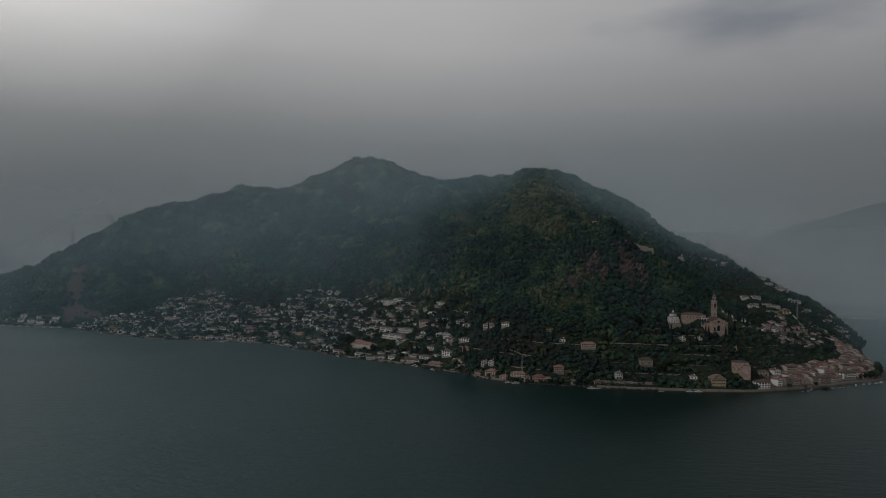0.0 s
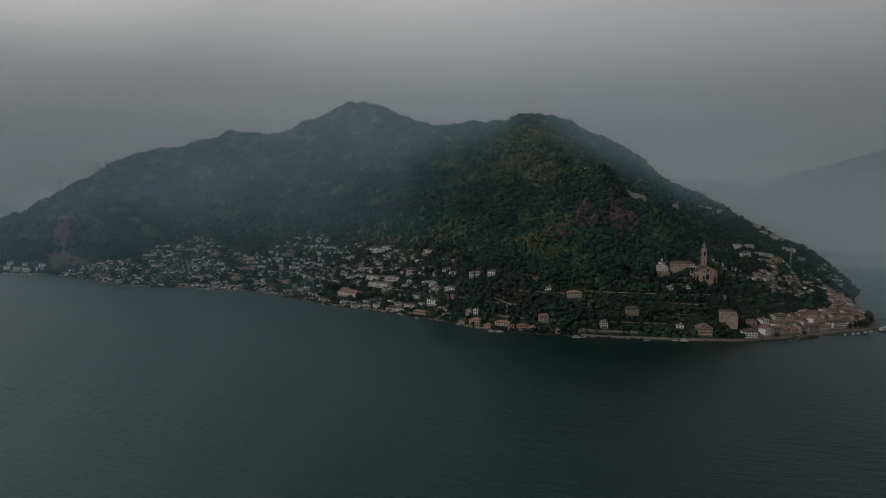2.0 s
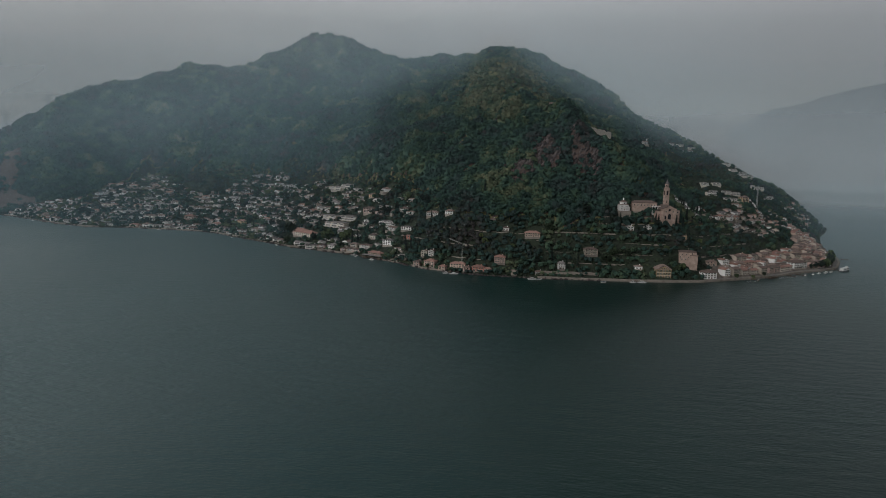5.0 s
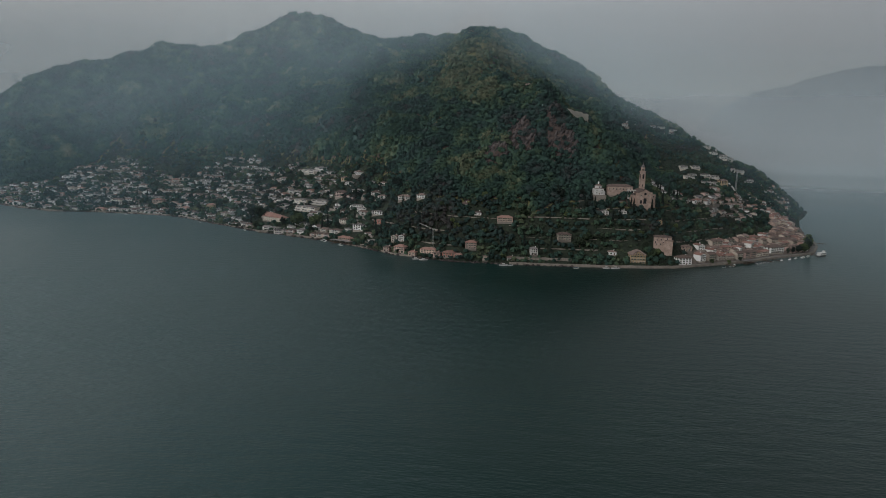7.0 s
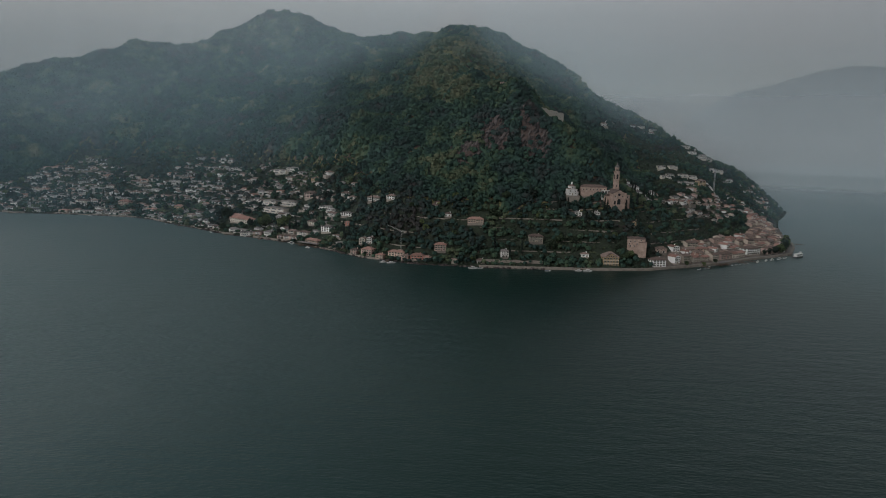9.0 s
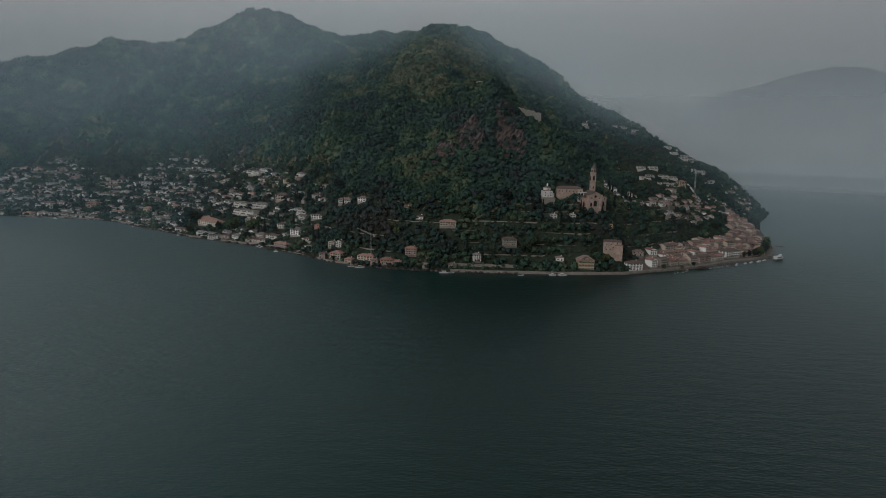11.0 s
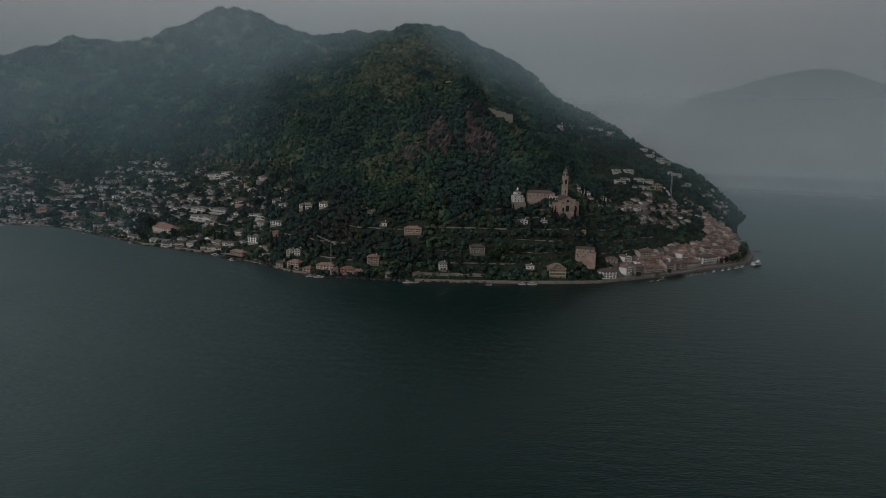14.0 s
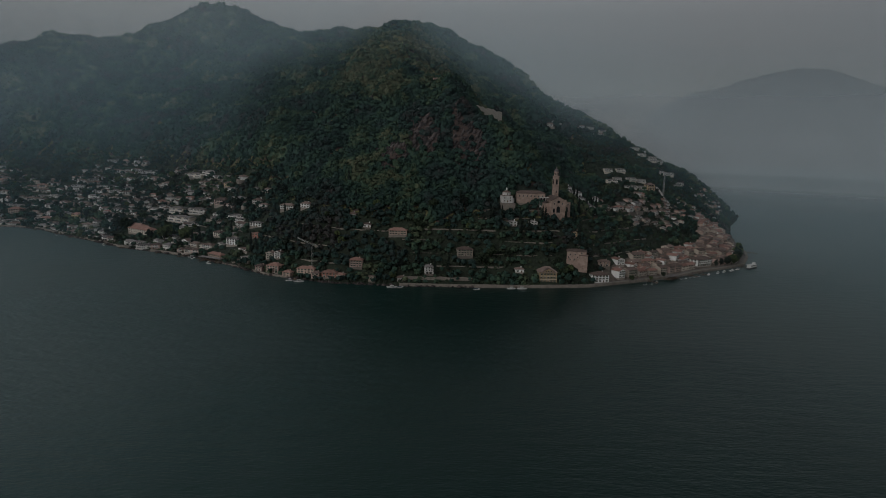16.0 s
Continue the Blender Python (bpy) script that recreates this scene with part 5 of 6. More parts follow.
def ferry():
    ob = thing("passenger_boat", "white lake passenger boat moored off the point", "boat")
    l, w = 20.0, 5.0
    ring = [(-l / 2, -w * 0.42), (-l / 2, w * 0.42), (l * 0.2, w / 2), (l * 0.4, w * 0.3), (l / 2, 0), (l * 0.4, -w * 0.3), (l * 0.2, -w / 2)]
    part("hull", Shape().prism([(x * 0.94, y * 0.85) for x, y in ring], -0.5, 1.7, 1.07), M["dark_metal"], ob, "dark lower hull")
    part("deck", Shape().prism(ring, 1.72, 2.1), M["hull"], ob)
    part("saloon", Shape().box(-8, 5, -2.0, 2.0, 2.1, 4.3), M["hull"], ob)
    for k in range(7):
        for side in (-1, 1):
            part("window", Shape().box(-7.4 + 1.75 * k, -6.1 + 1.75 * k, min(side * 2.0, side * 2.03), max(side * 2.0, side * 2.03), 2.9, 3.8), M["glass"], ob)
    part("roof", Shape().box(-9, 6, -2.4, 2.4, 4.3, 4.55), M["hull"], ob)
    part("wheelhouse", Shape().prism([(2, -1.3), (5, -1.1), (5, 1.1), (2, 1.3)], 4.55, 6.3, 0.9), M["hull"], ob)
    ob.matrix_basis = pose(488, 849, 0.1, 0, 0, 38)


ferry()


def pier(label, x, y, turn, l, w, roofed=False):
    ob = thing("landing_stage", label, "pier", "landing stages")
    part("deck", Shape().box(0, l, -w / 2, w / 2, 0.95, 1.2), M["wood"], ob)
    for k in range(int(l / 4) + 1):
        for side in (-1, 1):
            part("post", Shape().round(min(k * 4.0 + 0.2, l - 0.2), side * w * 0.45, 0.16, -4, 1.9, 6), M["wood"], ob)
    if roofed:
        part("roof", Shape().hip(l * 0.8, w, 3.6, 0.9, 0.4).add([], []), M["slate"], ob).location = (l / 2, 0, 0)
        for a in (0.15, 0.85):
            for side in (-1, 1):
                part("pillar", Shape().round(l * a, side * w * 0.4, 0.1, 1.2, 3.65, 6), M["metal"], ob)
    ob.matrix_basis = pose(x, y, 0, 0, 0, turn)


pier("roofed ferry landing stage on posts", 366, 773, 36, 18, 5, True)
pier("long roofed boat pontoon off the village shore", -76, 829, -30, 34, 5, True)
for x, y, turn, l in ((345, 763, -45, 9), (398, 798, -50, 9), (412, 807, -50, 8), (478, 853, -30, 12), (536, 955, -20, 12), (-66, 822, -120, 10), (-90, 846, -125, 12), (-48, 812, -120, 9), (216, 728, -90, 6), (30, 742, -95, 7)):
    pier("wooden boat landing stage on posts", x, y, turn, l, 2.2)


jetties = [p for p in along(west_shore, 31) if -640 < p[0] < -20]
for k, (a, b) in enumerate(zip(jetties[:-1], jetties[1:])):
    out = math.degrees(math.atan2(a[0] - b[0], b[1] - a[1]))
    if k % 4 != 3:
        pier("short wooden jetty on posts at a lakeside garden", a[0], a[1], out + 10 * (k % 3 - 1), 6 + 2 * (k % 3), 1.8 + 0.5 * (k % 2))
    if k % 3 == 0:
        ob = copy_thing(BOATS[k % 2], Matrix())
        ob.matrix_basis = pose(a[0] + 9 * math.cos(math.radians(out)) + 4, a[1] + 9 * math.sin(math.radians(out)), 0.05, 0, 0, out + 70)


def lattice(s, a, b, wa, wb, n, r):
    """Four legs from a to b with cross bars."""
    a, b = Vector(a), Vector(b)
    axis = (b - a).normalized()
    u = axis.orthogonal().normalized()
    v = axis.cross(u)
    rings = []
    for k in range(n + 1):
        c, w = a.lerp(b, k / n), (wa + (wb - wa) * k / n) / 2
        rings.append([c + u * w * i + v * w * j for i, j in ((1, 1), (-1, 1), (-1, -1), (1, -1))])
    for k in range(n):
        for i in range(4):
            s.bar(rings[k][i], rings[k + 1][i], r)
            s.bar(rings[k][i], rings[k + 1][(i + 1) % 4], r * 0.7)
    return s


def tower_crane(label, x, y, h, jib, back, turn, tilt=0.0):
    ob = thing("tower_crane", label, "crane", "tower cranes")
    part("mast", lattice(Shape(), (0, 0, -2), (0, 0, h), 1.2, 1.2, int(h / 2), 0.055), M["metal"], ob)
    part("jib", lattice(Shape(), (0, 0, h), (jib, 0, h + tilt), 1.0, 0.6, int(jib / 2), 0.05), M["metal"], ob)
    part("counter_jib", lattice(Shape(), (0, 0, h), (-back, 0, h), 1.0, 1.0, 4, 0.05), M["metal"], ob)
    part("counterweight", Shape().box(-back - 1, -back + 1.5, -0.8, 0.8, h - 1.8, h - 0.1), M["quay"], ob)
    part("cab", Shape().box(0.8, 2.2, -0.7, 0.7, h - 2.2, h - 0.4), M["glass"], ob)
    part("footing", Shape().box(-2.2, 2.2, -2.2, 2.2, -3.5, 0.4), M["quay"], ob)
    seat(ob, x, y, turn, radius=3)


tower_crane("pale steel tower crane beside the lakeside houses", 42, 758, 19, 19, 5, 140, 4)
mast = thing("radio_mast", "slim pale steel mast above the hillside village", "mast")
part("body", lattice(Shape(), (0, 0, -2), (0, 0, 33), 1.8, 1.1, 16, 0.14), M["metal"], mast)
part("antenna", Shape().round(0, 0, 0.12, 33, 36, 6), M["metal"], mast)
part("footing", Shape().box(-2, 2, -2, 2, -3.5, 0.3), M["quay"], mast)
seat(mast, 482, 1092, 10, radius=3)
lane = along([(478, 1112), (480, 1088), (488, 1084), (478, 1066), (466, 1040), (452, 1010)], 6)
TAKEN.extend((x, y, 4.0) for x, y in lane)
tagged(new("road", ribbon(lane, 5.0, lambda x, y: height_at(x, y) - 2.0, lambda x, y: height_at(x, y) + 0.5).mesh("road", M["concrete"])), "pale concrete lane climbing through the hillside village", "road", kind="structure")


def pylon(x, y, h):
    ob = thing("power_pylon", "grey steel lattice power pylon on the ridge", "pylon", "pylons")
    part("body", lattice(Shape(), (0, 0, -2), (0, 0, h), h * 0.2, 0.9, 9, 0.22), M["dark_metal"], ob)
    for z, w in ((h * 0.68, 7), (h * 0.8, 5.5), (h * 0.92, 4.5)):
        part("crossarm", lattice(Shape(), (-w, 0, z), (w, 0, z), 0.7, 0.7, 6, 0.14), M["dark_metal"], ob)
    seat(ob, x, y, 35, radius=4)


pylon(-958, 1532, 44)
pylon(-905, 1600, 40)
pylon(505, 1600, 26)


# ---- trees ----
def ball():
    """A small twelve-cornered clump."""
    g = (1 + 5 ** 0.5) / 2
    v = np.array([(-1, g, 0), (1, g, 0), (-1, -g, 0), (1, -g, 0), (0, -1, g), (0, 1, g), (0, -1, -g), (0, 1, -g), (g, 0, -1), (g, 0, 1), (-g, 0, -1), (-g, 0, 1)], float)
    v /= np.linalg.norm(v[0])
    f = np.array([(0, 11, 5), (0, 5, 1), (0, 1, 7), (0, 7, 10), (0, 10, 11), (1, 5, 9), (5, 11, 4), (11, 10, 2), (10, 7, 6), (7, 1, 8),
                  (3, 9, 4), (3, 4, 2), (3, 2, 6), (3, 6, 8), (3, 8, 9), (4, 9, 5), (2, 4, 11), (6, 2, 10), (8, 6, 7), (9, 8, 1)])
    return v, f


BALL_V, BALL_F = ball()


def clumps(centres, radii, rng, ragged=0.28):
    """Many uneven clumps as arrays of corners and triangles."""
    n = len(centres)
    a = rng.rand(n) * 6.283
    c, s = np.cos(a)[:, None], np.sin(a)[:, None]
    v = BALL_V[None] * (1 + ragged * (rng.rand(n, 12, 1) * 2 - 1))
    v = np.stack([v[..., 0] * c - v[..., 1] * s, v[..., 0] * s + v[..., 1] * c, v[..., 2]], -1)
    v = v * np.asarray(radii).reshape(n, -1)[:, None, :] + np.asarray(centres)[:, None, :]
    f = BALL_F[None] + 12 * np.arange(n)[:, None, None]
    return v.reshape(-1, 3), f.reshape(-1, 3)


def tufts(centres, radii, rng, sprays=6, size=0.62):
    """Leaf clumps as arrays of corners and faces: each is a handful of loose four-cornered sprays, tilted this way and that."""
    n = len(centres)
    d = rng.normal(size=(n, sprays, 3))
    d[..., 2] = np.abs(d[..., 2]) * 0.9 - 0.25
    d /= np.linalg.norm(d, axis=2)[..., None]
    r = np.broadcast_to(np.asarray(radii, float).reshape(n, -1), (n, 3))[:, None, :]
    at = np.asarray(centres)[:, None, :] + d * r * (0.55 + 0.4 * rng.rand(n, sprays, 1))
    face = d + 0.16 * rng.normal(size=d.shape)
    face /= np.linalg.norm(face, axis=2)[..., None]
    u = np.cross(face, rng.normal(size=d.shape))
    u /= np.linalg.norm(u, axis=2)[..., None]
    w = np.cross(face, u)
    q = r.mean(2)[..., None] * size * (0.6 + 0.8 * rng.rand(n, sprays, 1))
    v = np.stack([at + q * (a * u * (0.7 + 0.6 * rng.rand(n, sprays, 1)) + b * w * (0.6 + 0.5 * rng.rand(n, sprays, 1))) - 0.25 * abs(a + b) * q * face for a, b in ((-1, -0.8), (1, -0.9), (0.9, 1), (-1, 0.8))], 2)
    return v.reshape(-1, 3), np.arange(n * sprays * 4).reshape(-1, 4)


def leaf_mesh(name, centres, radii, rng, mat):
    v, f = tufts(centres, radii, rng, 9, 0.55)
    m = bpy.data.meshes.new(name)
    m.from_pydata(v.tolist(), [], f.tolist())
    m.materials.append(mat)
    return m


def broadleaf(label, h, spread, seed, mat="garden"):
    """A garden tree: a tapered trunk with limbs, and a crown of many small clumps with gaps."""
    rng = np.random.RandomState(seed)
    ob = thing("tree", label, "tree", "garden trees")
    s = Shape().round(0, 0, 0.28, -1.5, h * 0.45, 6, 0.6)
    for k in range(5):
        a = k * 1.26 + rng.rand()
        s.bar((0, 0, h * (0.3 + 0.03 * k)), (spread * 0.55 * math.cos(a), spread * 0.55 * math.sin(a), h * (0.55 + 0.06 * k)), 0.1)
    part("trunk", s, M["bark"], ob)
    n = 58
    d = rng.normal(size=(n, 3))
    d /= np.linalg.norm(d, axis=1)[:, None]
    r = rng.rand(n, 1) ** 0.4
    c = d * r * np.array([spread, spread, h * 0.36]) + np.array([0, 0, h * 0.62])
    size = spread * (0.20 + 0.2 * rng.rand(n, 1)) * np.array([1, 1, 0.8])
    part("crown", leaf_mesh("crown", c, size, rng, M[mat]), None, ob)
    return ob


def cypress(label, h, seed):
    """A slim dark column of upright sprays."""
    rng = np.random.RandomState(seed)
    ob = thing("cypress", label, "tree", "cypresses")
    part("trunk", Shape().round(0, 0, 0.22, -1.5, h * 0.3, 6, 0.7), M["bark"], ob)
    n = 54
    u = rng.rand(n) ** 0.9
    w = 0.16 * h * 0.55 * (1 - u) ** 0.6 * np.minimum(1, u * 6 + 0.45)
    a = rng.rand(n) * 6.283
    c = np.stack([np.cos(a) * w * 0.6, np.sin(a) * w * 0.6, 0.06 * h + u * h * 0.9], 1)
    size = np.stack([0.25 + w * 0.5, 0.25 + w * 0.5, 0.055 * h + 0.4 * w], 1)
    part("crown", leaf_mesh("crown", c, size, rng, M["cypress"]), None, ob)
    return ob


TREES = [broadleaf("round green garden tree beside the houses", 9, 3.6, 1), broadleaf("tall dark green garden tree", 13, 4.4, 2, "cypress"), broadleaf("low spreading garden tree in fresh leaf", 7, 3.4, 3),
         broadleaf("broad old tree in a lakeside garden", 12, 5.5, 4)]
CYPRESSES = [cypress("slim dark cypress on the slope", 13, 5), cypress("tall narrow dark green cypress", 17, 6)]
placed = set()


def plant(kinds, k, x, y, scale, sink=0.3):
    ob = kinds[k]
    key = ob.name
    if key in placed:
        ob = copy_thing(ob, Matrix())
    placed.add(key)
    ob.matrix_basis = pose(x, y, height_at(x, y) - sink, 0, 0, (x * 37 + y * 17) % 360) @ Matrix.Scale(scale, 4)


rng = random.Random(12)
for x, y in scatter(-620, 330, 735, 1420, 25, 24, lambda x, y: free(x, y, 1.5) and 9 < depth_in(x, y) < float(np.interp(x, [-640, -560, -300, -100, -20, 60, 330], [60, 215, 215, 165, 105, 88, 88])), rng, 0.5)[:330]:
    plant(TREES, rng.choice([0, 0, 1, 1, 2, 3]), x, y, rng.uniform(0.6, 0.95))
for x, y in scatter(-600, 330, 735, 1400, 62, 48, lambda x, y: free(x, y, 1.0) and 12 < depth_in(x, y) < 120, rng, 0.5):
    plant(CYPRESSES, rng.choice([0, 1]), x, y, rng.uniform(0.8, 1.1))
# cypresses round church and cemetery
for x, y, k in [(213, 798, 1), (231, 802, 0), (205, 800, 0), (252, 800, 1), (274, 799, 1), (283, 803, 1), (287, 796, 0), (292, 843, 1), (298, 854, 1), (306, 844, 0), (313, 852, 1), (320, 860, 1), (322, 876, 0), (297, 866, 1),
                (304, 878, 0), (314, 872, 1), (236, 780, 0), (228, 776, 1), (283, 779, 1), (287, 772, 0)]:
    plant(CYPRESSES, k, x, y, 1.0 + 0.1 * ((x * 7) % 3 - 1))
# trees along the lake at the old harbour and on the point
for x, y, k, s in [(446, 843, 1, 0.6), (453, 847, 1, 0.66), (462, 852, 1, 0.8), (470, 858, 3, 1.0), (483, 874, 1, 0.9), (489, 884, 1, 0.95), (478, 866, 1, 0.85), (496, 898, 1, 0.95), (502, 908, 3, 1.0), (508, 918, 1, 0.85), (474, 862, 1, 0.8), (486, 879, 1, 0.8), (511, 925, 0, 1.1), (514, 930, 1, 0.8), (524, 950, 3, 0.8), (532, 966, 0, 1.0),
                   (328, 759, 0, 0.6), (350, 770, 0, 0.6), (366, 781, 0, 0.55), (262, 745, 3, 0.75), (257, 752, 0, 0.9), (268, 748, 0, 0.9), (190, 748, 3, 0.9), (198, 755, 3, 0.8), (-104, 884, 3, 1.3), (-128, 893, 3, 1.4), (-186, 947, 3, 1.3), (-200, 955, 1, 1.3)]:
    plant(TREES, k, x, y, s)
for x, y in ((-92, 868), (-86, 872), (-22, 812), (-16, 806), (-24, 822), (148, 737), (134, 745), (160, 742)):
    plant(CYPRESSES, 1, x, y, 1.0)


def spread(dx, x0, x1, y0, y1, seed):
    rng = np.random.RandomState(seed)
    gx, gy = np.meshgrid(np.arange(x0, x1, dx), np.arange(y0, y1, dx))
    x = (gx + (rng.rand(*gx.shape) - 0.5) * dx * 0.95).ravel()
    y = (gy + (rng.rand(*gx.shape) - 0.5) * dx * 0.95).ravel()
    return x, y, rng


def unbuilt(x, y, gap):
    ok = np.ones(len(x), bool)
    for a, b, r in TAKEN:
        ok &= (x - a) ** 2 + (y - b) ** 2 > (r * 0.8 + gap) ** 2
    return ok


def in_front(x, y):
    """Slopes that look towards the lake in the south."""
    e = 12
    gx, gy = ground_height(x + e, y) - ground_height(x - e, y), ground_height(x, y + e) - ground_height(x, y - e)
    away = (gx * (x - 60) + gy * (y - 80)) / np.hypot(x - 60, y - 80) / (2 * e)
    return away > -0.12


def woods(name, label, dx, box, rule, height, seed, mat="wood_leaf", spread_out=0.74, sprays=20, size=0.48, shore_gap=12, lobes=1, uneven=0.4):
    """Tree crowns side by side: each a dome of loose leaf sprays at its own height and tone."""
    x, y, rng = spread(dx, *box, seed)
    k = (inland(x, y) > shore_gap)
    x, y = x[k], y[k]
    k = rule(x, y, rng) & in_front(x, y)
    x, y = np.repeat(x[k], lobes), np.repeat(y[k], lobes)
    n = len(x)
    if lobes > 1:
        x, y = x + (rng.rand(n) - 0.5) * dx * 0.9, y + (rng.rand(n) - 0.5) * dx * 0.9
    tint = np.clip(0.48 + 0.24 * (rng.rand(n) - 0.5) + 0.30 * waves(x, y, 130, 33, 4) + 0.20 * waves(x, y, 38, 34, 2) + 0.8 * crest_light(x, y), 0, 1)
    h = height * (1 + 0.22 * waves(x, y, 60, 31, 3)) * (0.9 - 0.5 * uneven + uneven * rng.rand(n) + 0.6 * uneven * (rng.rand(n) > 0.92))
    q = dx * spread_out * (0.72 + 0.55 * rng.rand(n))
    tall = np.maximum(q * 0.85, h * 0.34)
    v, f = tufts(np.stack([x, y, ground_height(x, y) + h - tall], 1), np.stack([q, q, tall], 1), rng, sprays, size)
    tone = np.clip(np.repeat(tint, sprays) + 0.07 * (rng.rand(n * sprays) - 0.5), 0, 1)
    ob = bulk(name, v, f, M[mat], np.repeat(tone, 4), False)
    return tagged(ob, label, "wood", kind="stuff")


def crest_light(x, y):
    """Where the wood is still half bare and olive: the upper spur."""
    return np.exp(-(((x - 120) / 120) ** 2 + ((y - 1440) / 300) ** 2)) + 0.2 * np.exp(-(((x - 95) / 75) ** 2 + ((y - 1130) / 150) ** 2))


def forest(x, y, rng):
    c = cover(x, y)
    return unbuilt(x, y, 1.0) & ((c == 0) | ((c == 1) & (rng.rand(len(x)) < np.where(x < -600, 0.05, 0.28))) | ((c == 2) & (rng.rand(len(x)) < 0.3)))


def canopy(name, label, step, box, seed, high):
    """The closed roof of the wood: a billowing sheet of leaves that comes down to the ground at its edges."""
    rng = np.random.RandomState(seed)
    gx, gy = np.arange(box[0], box[1] + step, step), np.arange(box[2], box[3] + step, step)
    x, y = np.meshgrid(gx, gy)
    x = x + (rng.rand(*x.shape) - 0.5) * step * 0.7
    y = y + (rng.rand(*y.shape) - 0.5) * step * 0.7
    flat = (cover(x, y) == 0) & (inland(x, y) > 12)
    flat &= unbuilt(x.ravel(), y.ravel(), 2.0).reshape(x.shape) & in_front(x, y)
    core = flat.copy()
    core[1:] &= flat[:-1]
    core[:-1] &= flat[1:]
    core[:, 1:] &= flat[:, :-1]
    core[:, :-1] &= flat[:, 1:]
    z = ground_height(x, y)
    up = high * (0.42 + 0.16 * waves(x, y, 60, 31, 3) + 0.10 * waves(x, y, 17, 35, 2)) + 3.4 * (rng.rand(*x.shape) - 0.5)
    z = np.where(core, z + up, z - 1.0)
    tint = np.clip(0.5 + 0.24 * (rng.rand(*x.shape) - 0.5) + 0.30 * waves(x, y, 130, 33, 4) + 0.16 * waves(x, y, 38, 34, 2) + 0.8 * crest_light(x, y), 0, 1)
    n, rows = len(gx), len(gy)
    i, j = np.meshgrid(np.arange(n - 1), np.arange(rows - 1))
    a = (j * n + i).ravel()
    quads = np.stack([a, a + 1, a + n + 1, a + n], 1)
    quads = quads[core.ravel()[quads].any(1)]
    ob = bulk(name, np.stack([x, y, z], -1).reshape(-1, 3), quads, M["wood_leaf"], tint.ravel())
    return tagged(ob, label, "wood", kind="stuff")


canopy("canopy_on_the_spur", "closed spring woodland canopy on the spur", 2.7, (-60, 760, 760, 1180), 70, 6.0)
canopy("canopy_behind_the_village", "closed spring woodland canopy behind the village", 3.3, (-760, -60, 900, 1400), 71, 7.0)
canopy("canopy_on_the_hill", "closed spring woodland canopy on the hill", 3.9, (-760, 840, 1180, 2180), 72, 8.0)
canopy("canopy_on_the_western_ridge", "closed spring woodland canopy on the western ridge", 4.4, (-1340, -760, 1180, 1980), 73, 8.0)
woods("wood_on_the_spur", "mixed spring tree crowns on the steep spur", 4.7, (-60, 760, 740, 1180), forest, 7.4, 41, sprays=22)
woods("wood_behind_the_village", "mixed spring tree crowns behind the village", 6.2, (-760, -60, 900, 1400), forest, 8.4, 42, sprays=22, uneven=0.3)
woods("wood_on_the_hill", "mixed spring tree crowns on the hill", 6.8, (-760, 840, 1180, 1900), lambda x, y, r: forest(x, y, r) & ~((x < -60) & (y < 1400)), 9.0, 43, sprays=16, size=0.5, uneven=0.2)
woods("wood_on_the_western_ridge", "mixed spring tree crowns on the western ridge", 7.2, (-1340, -760, 1180, 1960), forest, 9.0, 44, sprays=14, size=0.5, uneven=0.15)
woods("wood_on_the_summit", "mixed tree crowns on the far summit", 8.4, (-800, 160, 1900, 2180), forest, 9.0, 45, sprays=12, size=0.5, uneven=0.1)


def gardens(x, y, rng):
    return unbuilt(x, y, 1.4) & (cover(x, y) == 3) & (rng.rand(len(x)) < np.interp(x, [-800, -640, -120, -40, 20, 100, 250, 310, 345, 400, 700], [0.5, 0.32, 0.36, 0.62, 0.96, 0.95, 0.75, 0.45, 0.25, 0.16, 0.5]))


woods("garden_trees_and_hedges", "garden trees and hedges between the houses", 4.8, (-800, 760, 724, 1480), gardens, 6.4, 46, spread_out=0.64, sprays=22, size=0.4, shore_gap=4)
woods("garden_shrubs", "low garden shrubs and vines between the houses", 4.2, (-800, 760, 724, 1480),
      lambda x, y, r: unbuilt(x, y, 0.2) & (cover(x, y) == 3) & (r.rand(len(x)) < np.where(x > -20, 0.85, 0.6)), 2.2, 48, "shrub", 0.46, 12, 0.5, 2)
woods("meadow_scrub", "low scrub on the bare hilltop", 5.5, (0, 360, 1150, 1880), lambda x, y, r: (cover(x, y) == 2) & (r.rand(len(x)) < 0.5), 2.5, 47, "shrub", 0.4, 10, 0.5)
LOW = np.array([(x - (5.2 + 1.8 * (k % 3)) * gx + side * gy, y - (5.2 + 1.8 * (k % 3)) * gy - side * gx) for k, (x, y, gx, gy) in enumerate(FRONTS) for side in (-5.5 + k % 4, -1.5 + k % 3, 4.5 - k % 5)])


def hedges():
    """Shrubs and small trees on the lake side of the village houses."""
    rng = np.random.RandomState(77)
    k = rng.rand(len(LOW)) < 0.42
    x, y = LOW[k, 0] + rng.rand(k.sum()) * 2, LOW[k, 1] + rng.rand(k.sum()) * 2
    n = len(x)
    q = 1.1 + 1.3 * rng.rand(n)
    tall = q * (0.8 + 0.7 * rng.rand(n))
    v, f = tufts(np.stack([x, y, ground_height(x, y) + 0.75 * tall], 1), np.stack([q, q, tall], 1), rng, 24, 0.4)
    tone = np.repeat(np.clip(0.45 + 0.5 * (rng.rand(n) - 0.5), 0, 1), 24 * 4)
    tagged(bulk("house_hedges", v, f, M["wood_leaf"], tone, False), "dark shrubs and small trees before the village houses", "shrub", kind="stuff")


hedges()


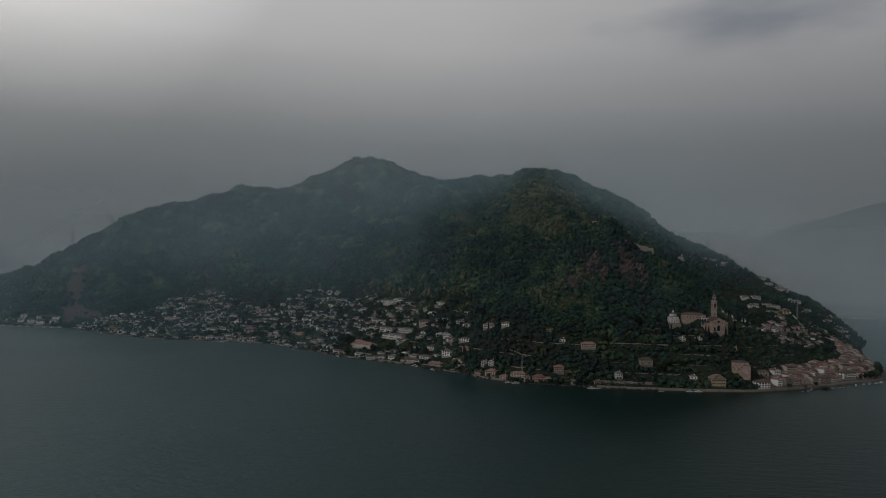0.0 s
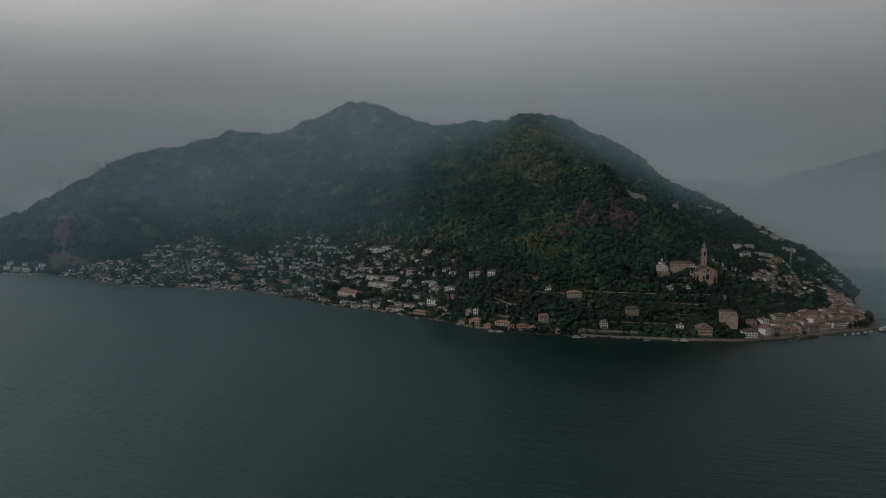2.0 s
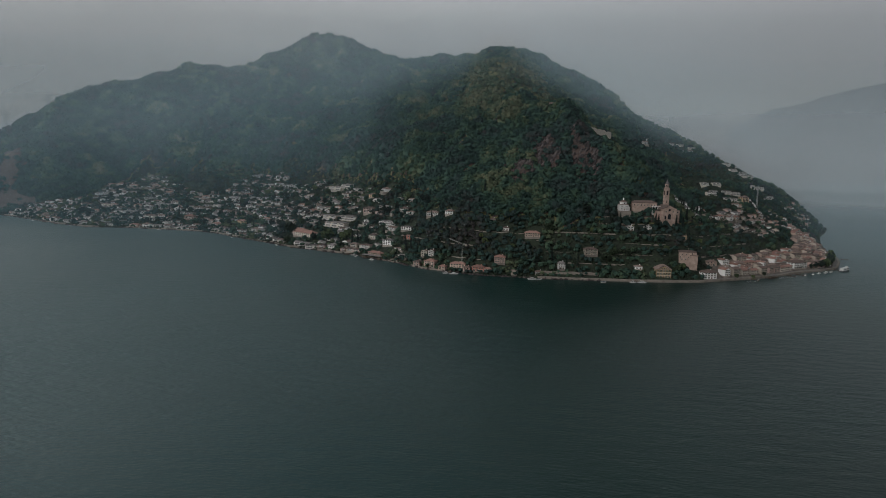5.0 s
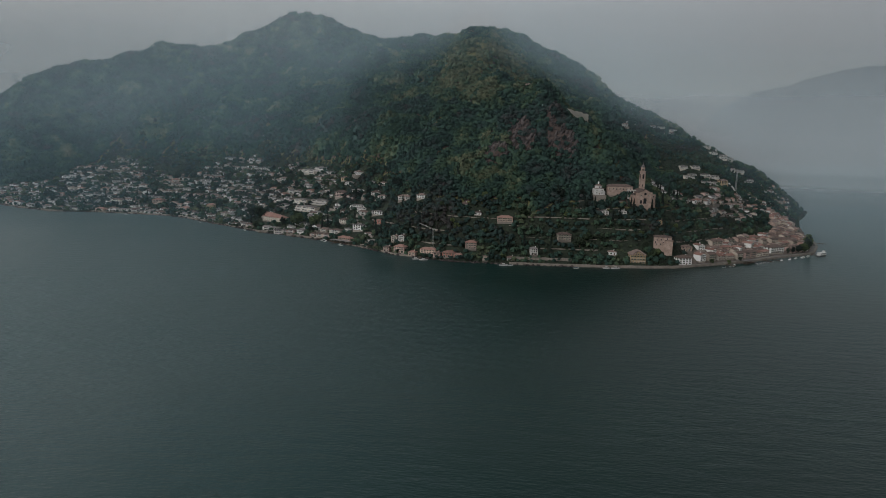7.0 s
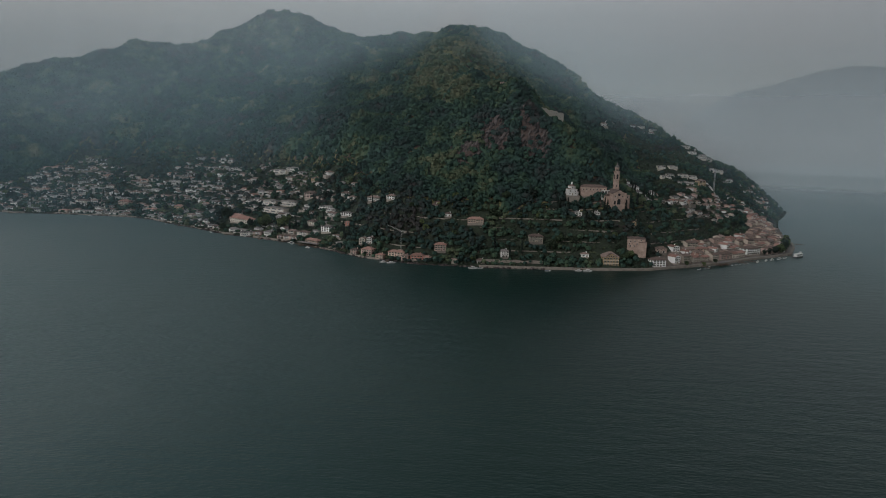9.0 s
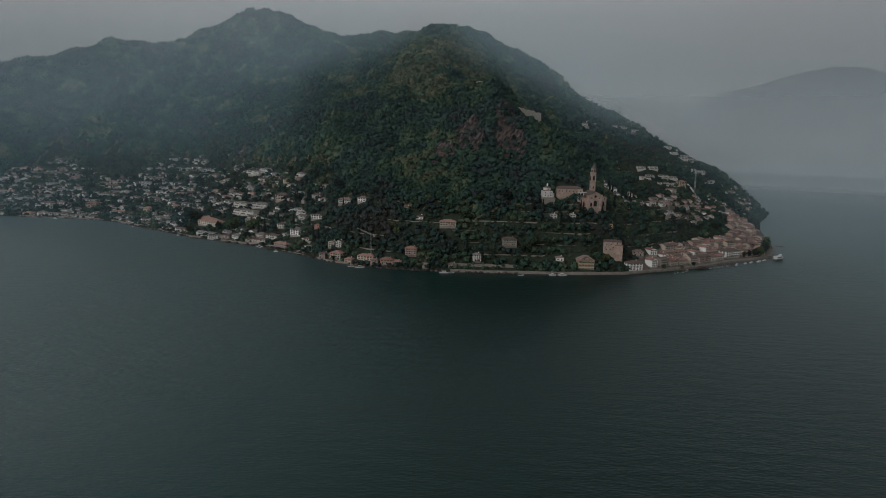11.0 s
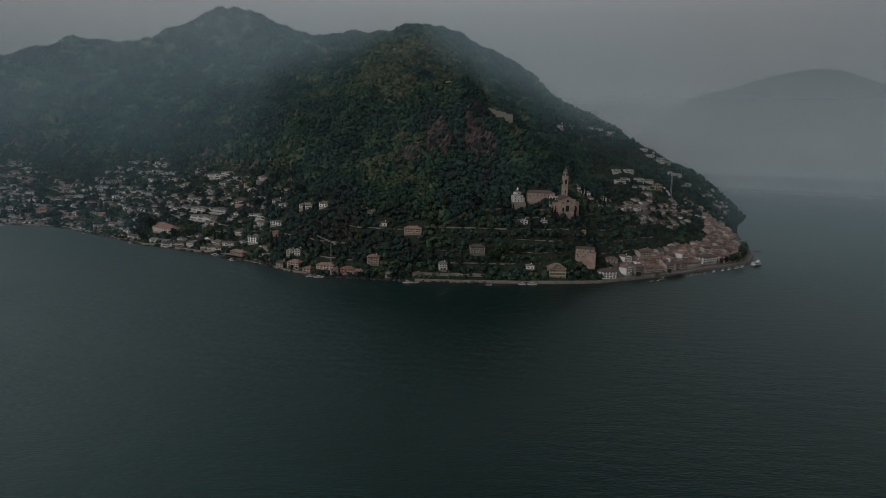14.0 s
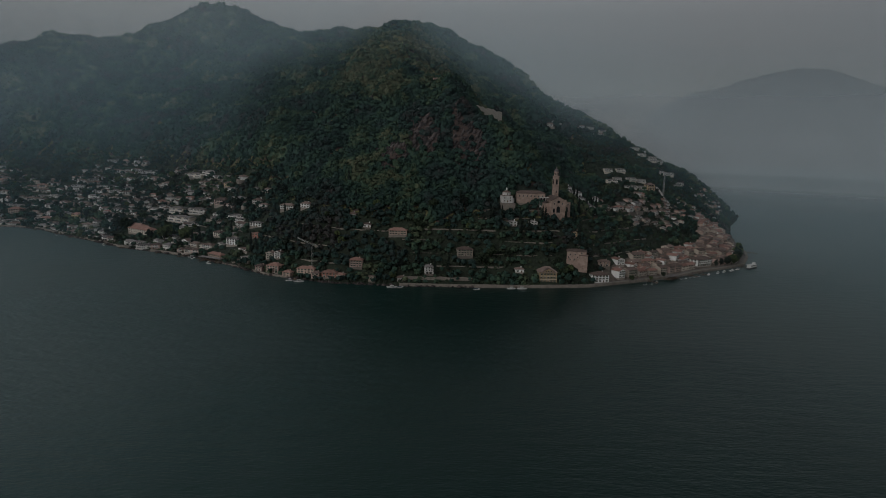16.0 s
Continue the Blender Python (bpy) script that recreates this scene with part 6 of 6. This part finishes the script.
def crags():
    """Broken rock that breaks through the wood."""
    x, y, rng = spread(2.8, 60, 270, 800, 1000, 51)
    k = (cover(x, y) == 1) & (rng.rand(len(x)) < 0.8)
    x, y = x[k], y[k]
    n = len(x)
    q = 0.9 + 2.0 * rng.rand(n) ** 2
    v, f = clumps(np.stack([x, y, ground_height(x, y)], 1), np.stack([q * 0.8, q * 0.7, q * (1.0 + 1.3 * rng.rand(n))], 1), rng, 0.5)
    rise = v[:, 2] - np.repeat(ground_height(x, y), 12)
    v[:, 0] += 0.45 * rise
    tagged(bulk("crags", v, f, M["rock"], np.repeat(rng.rand(n), 12), False), "reddish grey crags breaking through the scrub", "rock", kind="stuff")


def shore_rocks():
    """Boulders at the foot of the lakeside gardens."""
    rng = np.random.RandomState(57)
    pts = np.array([p for p in along([c for c in COAST if -900 < c[0] < 240 and c[1] < 1300], 2.0)])
    pts = np.concatenate([pts, pts])
    pts = pts + (rng.rand(*pts.shape) - 0.5) * 4.5
    pts = pts[rng.rand(len(pts)) < 0.75]
    q = 0.6 + 1.3 * rng.rand(len(pts)) ** 2
    v, f = clumps(np.stack([pts[:, 0], pts[:, 1], 0.2 * q], 1), np.stack([q * 1.2, q, q * 0.8], 1), rng, 0.5)
    tagged(bulk("shore_rocks", v, f, M["rock"], np.repeat(rng.rand(len(pts)) * 0.7, 12), False), "dark boulders along the lake shore", "rock", kind="stuff")


crags()
shore_rocks()
woods("lakeside_bushes", "dark bushes hanging over the lake shore", 4.6, (-900, 240, 720, 1320), lambda x, y, r: unbuilt(x, y, -1.5) & (inland(x, y) < 14) & (r.rand(len(x)) < np.where(x < -20, 0.3, 0.62)), 4.0, 58, spread_out=0.5, sprays=16, shore_gap=1, size=0.45)
woods("terrace_bushes", "dark bushes below the church terrace", 2.4, (208, 258, 800, 822), lambda x, y, r: (np.abs(y - 808 - 0.25 * (x - 222)) < 2.6) & (r.rand(len(x)) < 0.9), 6.5, 61, spread_out=0.7, sprays=20, shore_gap=1, lobes=2)
woods("church_bushes", "dark bushes on the bank before the church", 2.4, (254, 286, 794, 806), lambda x, y, r: (np.abs(y - 799.5 - 0.14 * (x - 266)) < 2.4) & (np.abs(x - 268) > 2.0) & (r.rand(len(x)) < 0.9), 6.0, 62, spread_out=0.7, sprays=20, shore_gap=1, lobes=2)
woods("trees_behind_the_church", "dark trees on the bank behind the church", 4.4, (214, 296, 828, 856), lambda x, y, r: (y > 828 + 0.1 * (266 - x)) & (x < 288) & (r.rand(len(x)) < 0.92), 6.5, 63, sprays=24)
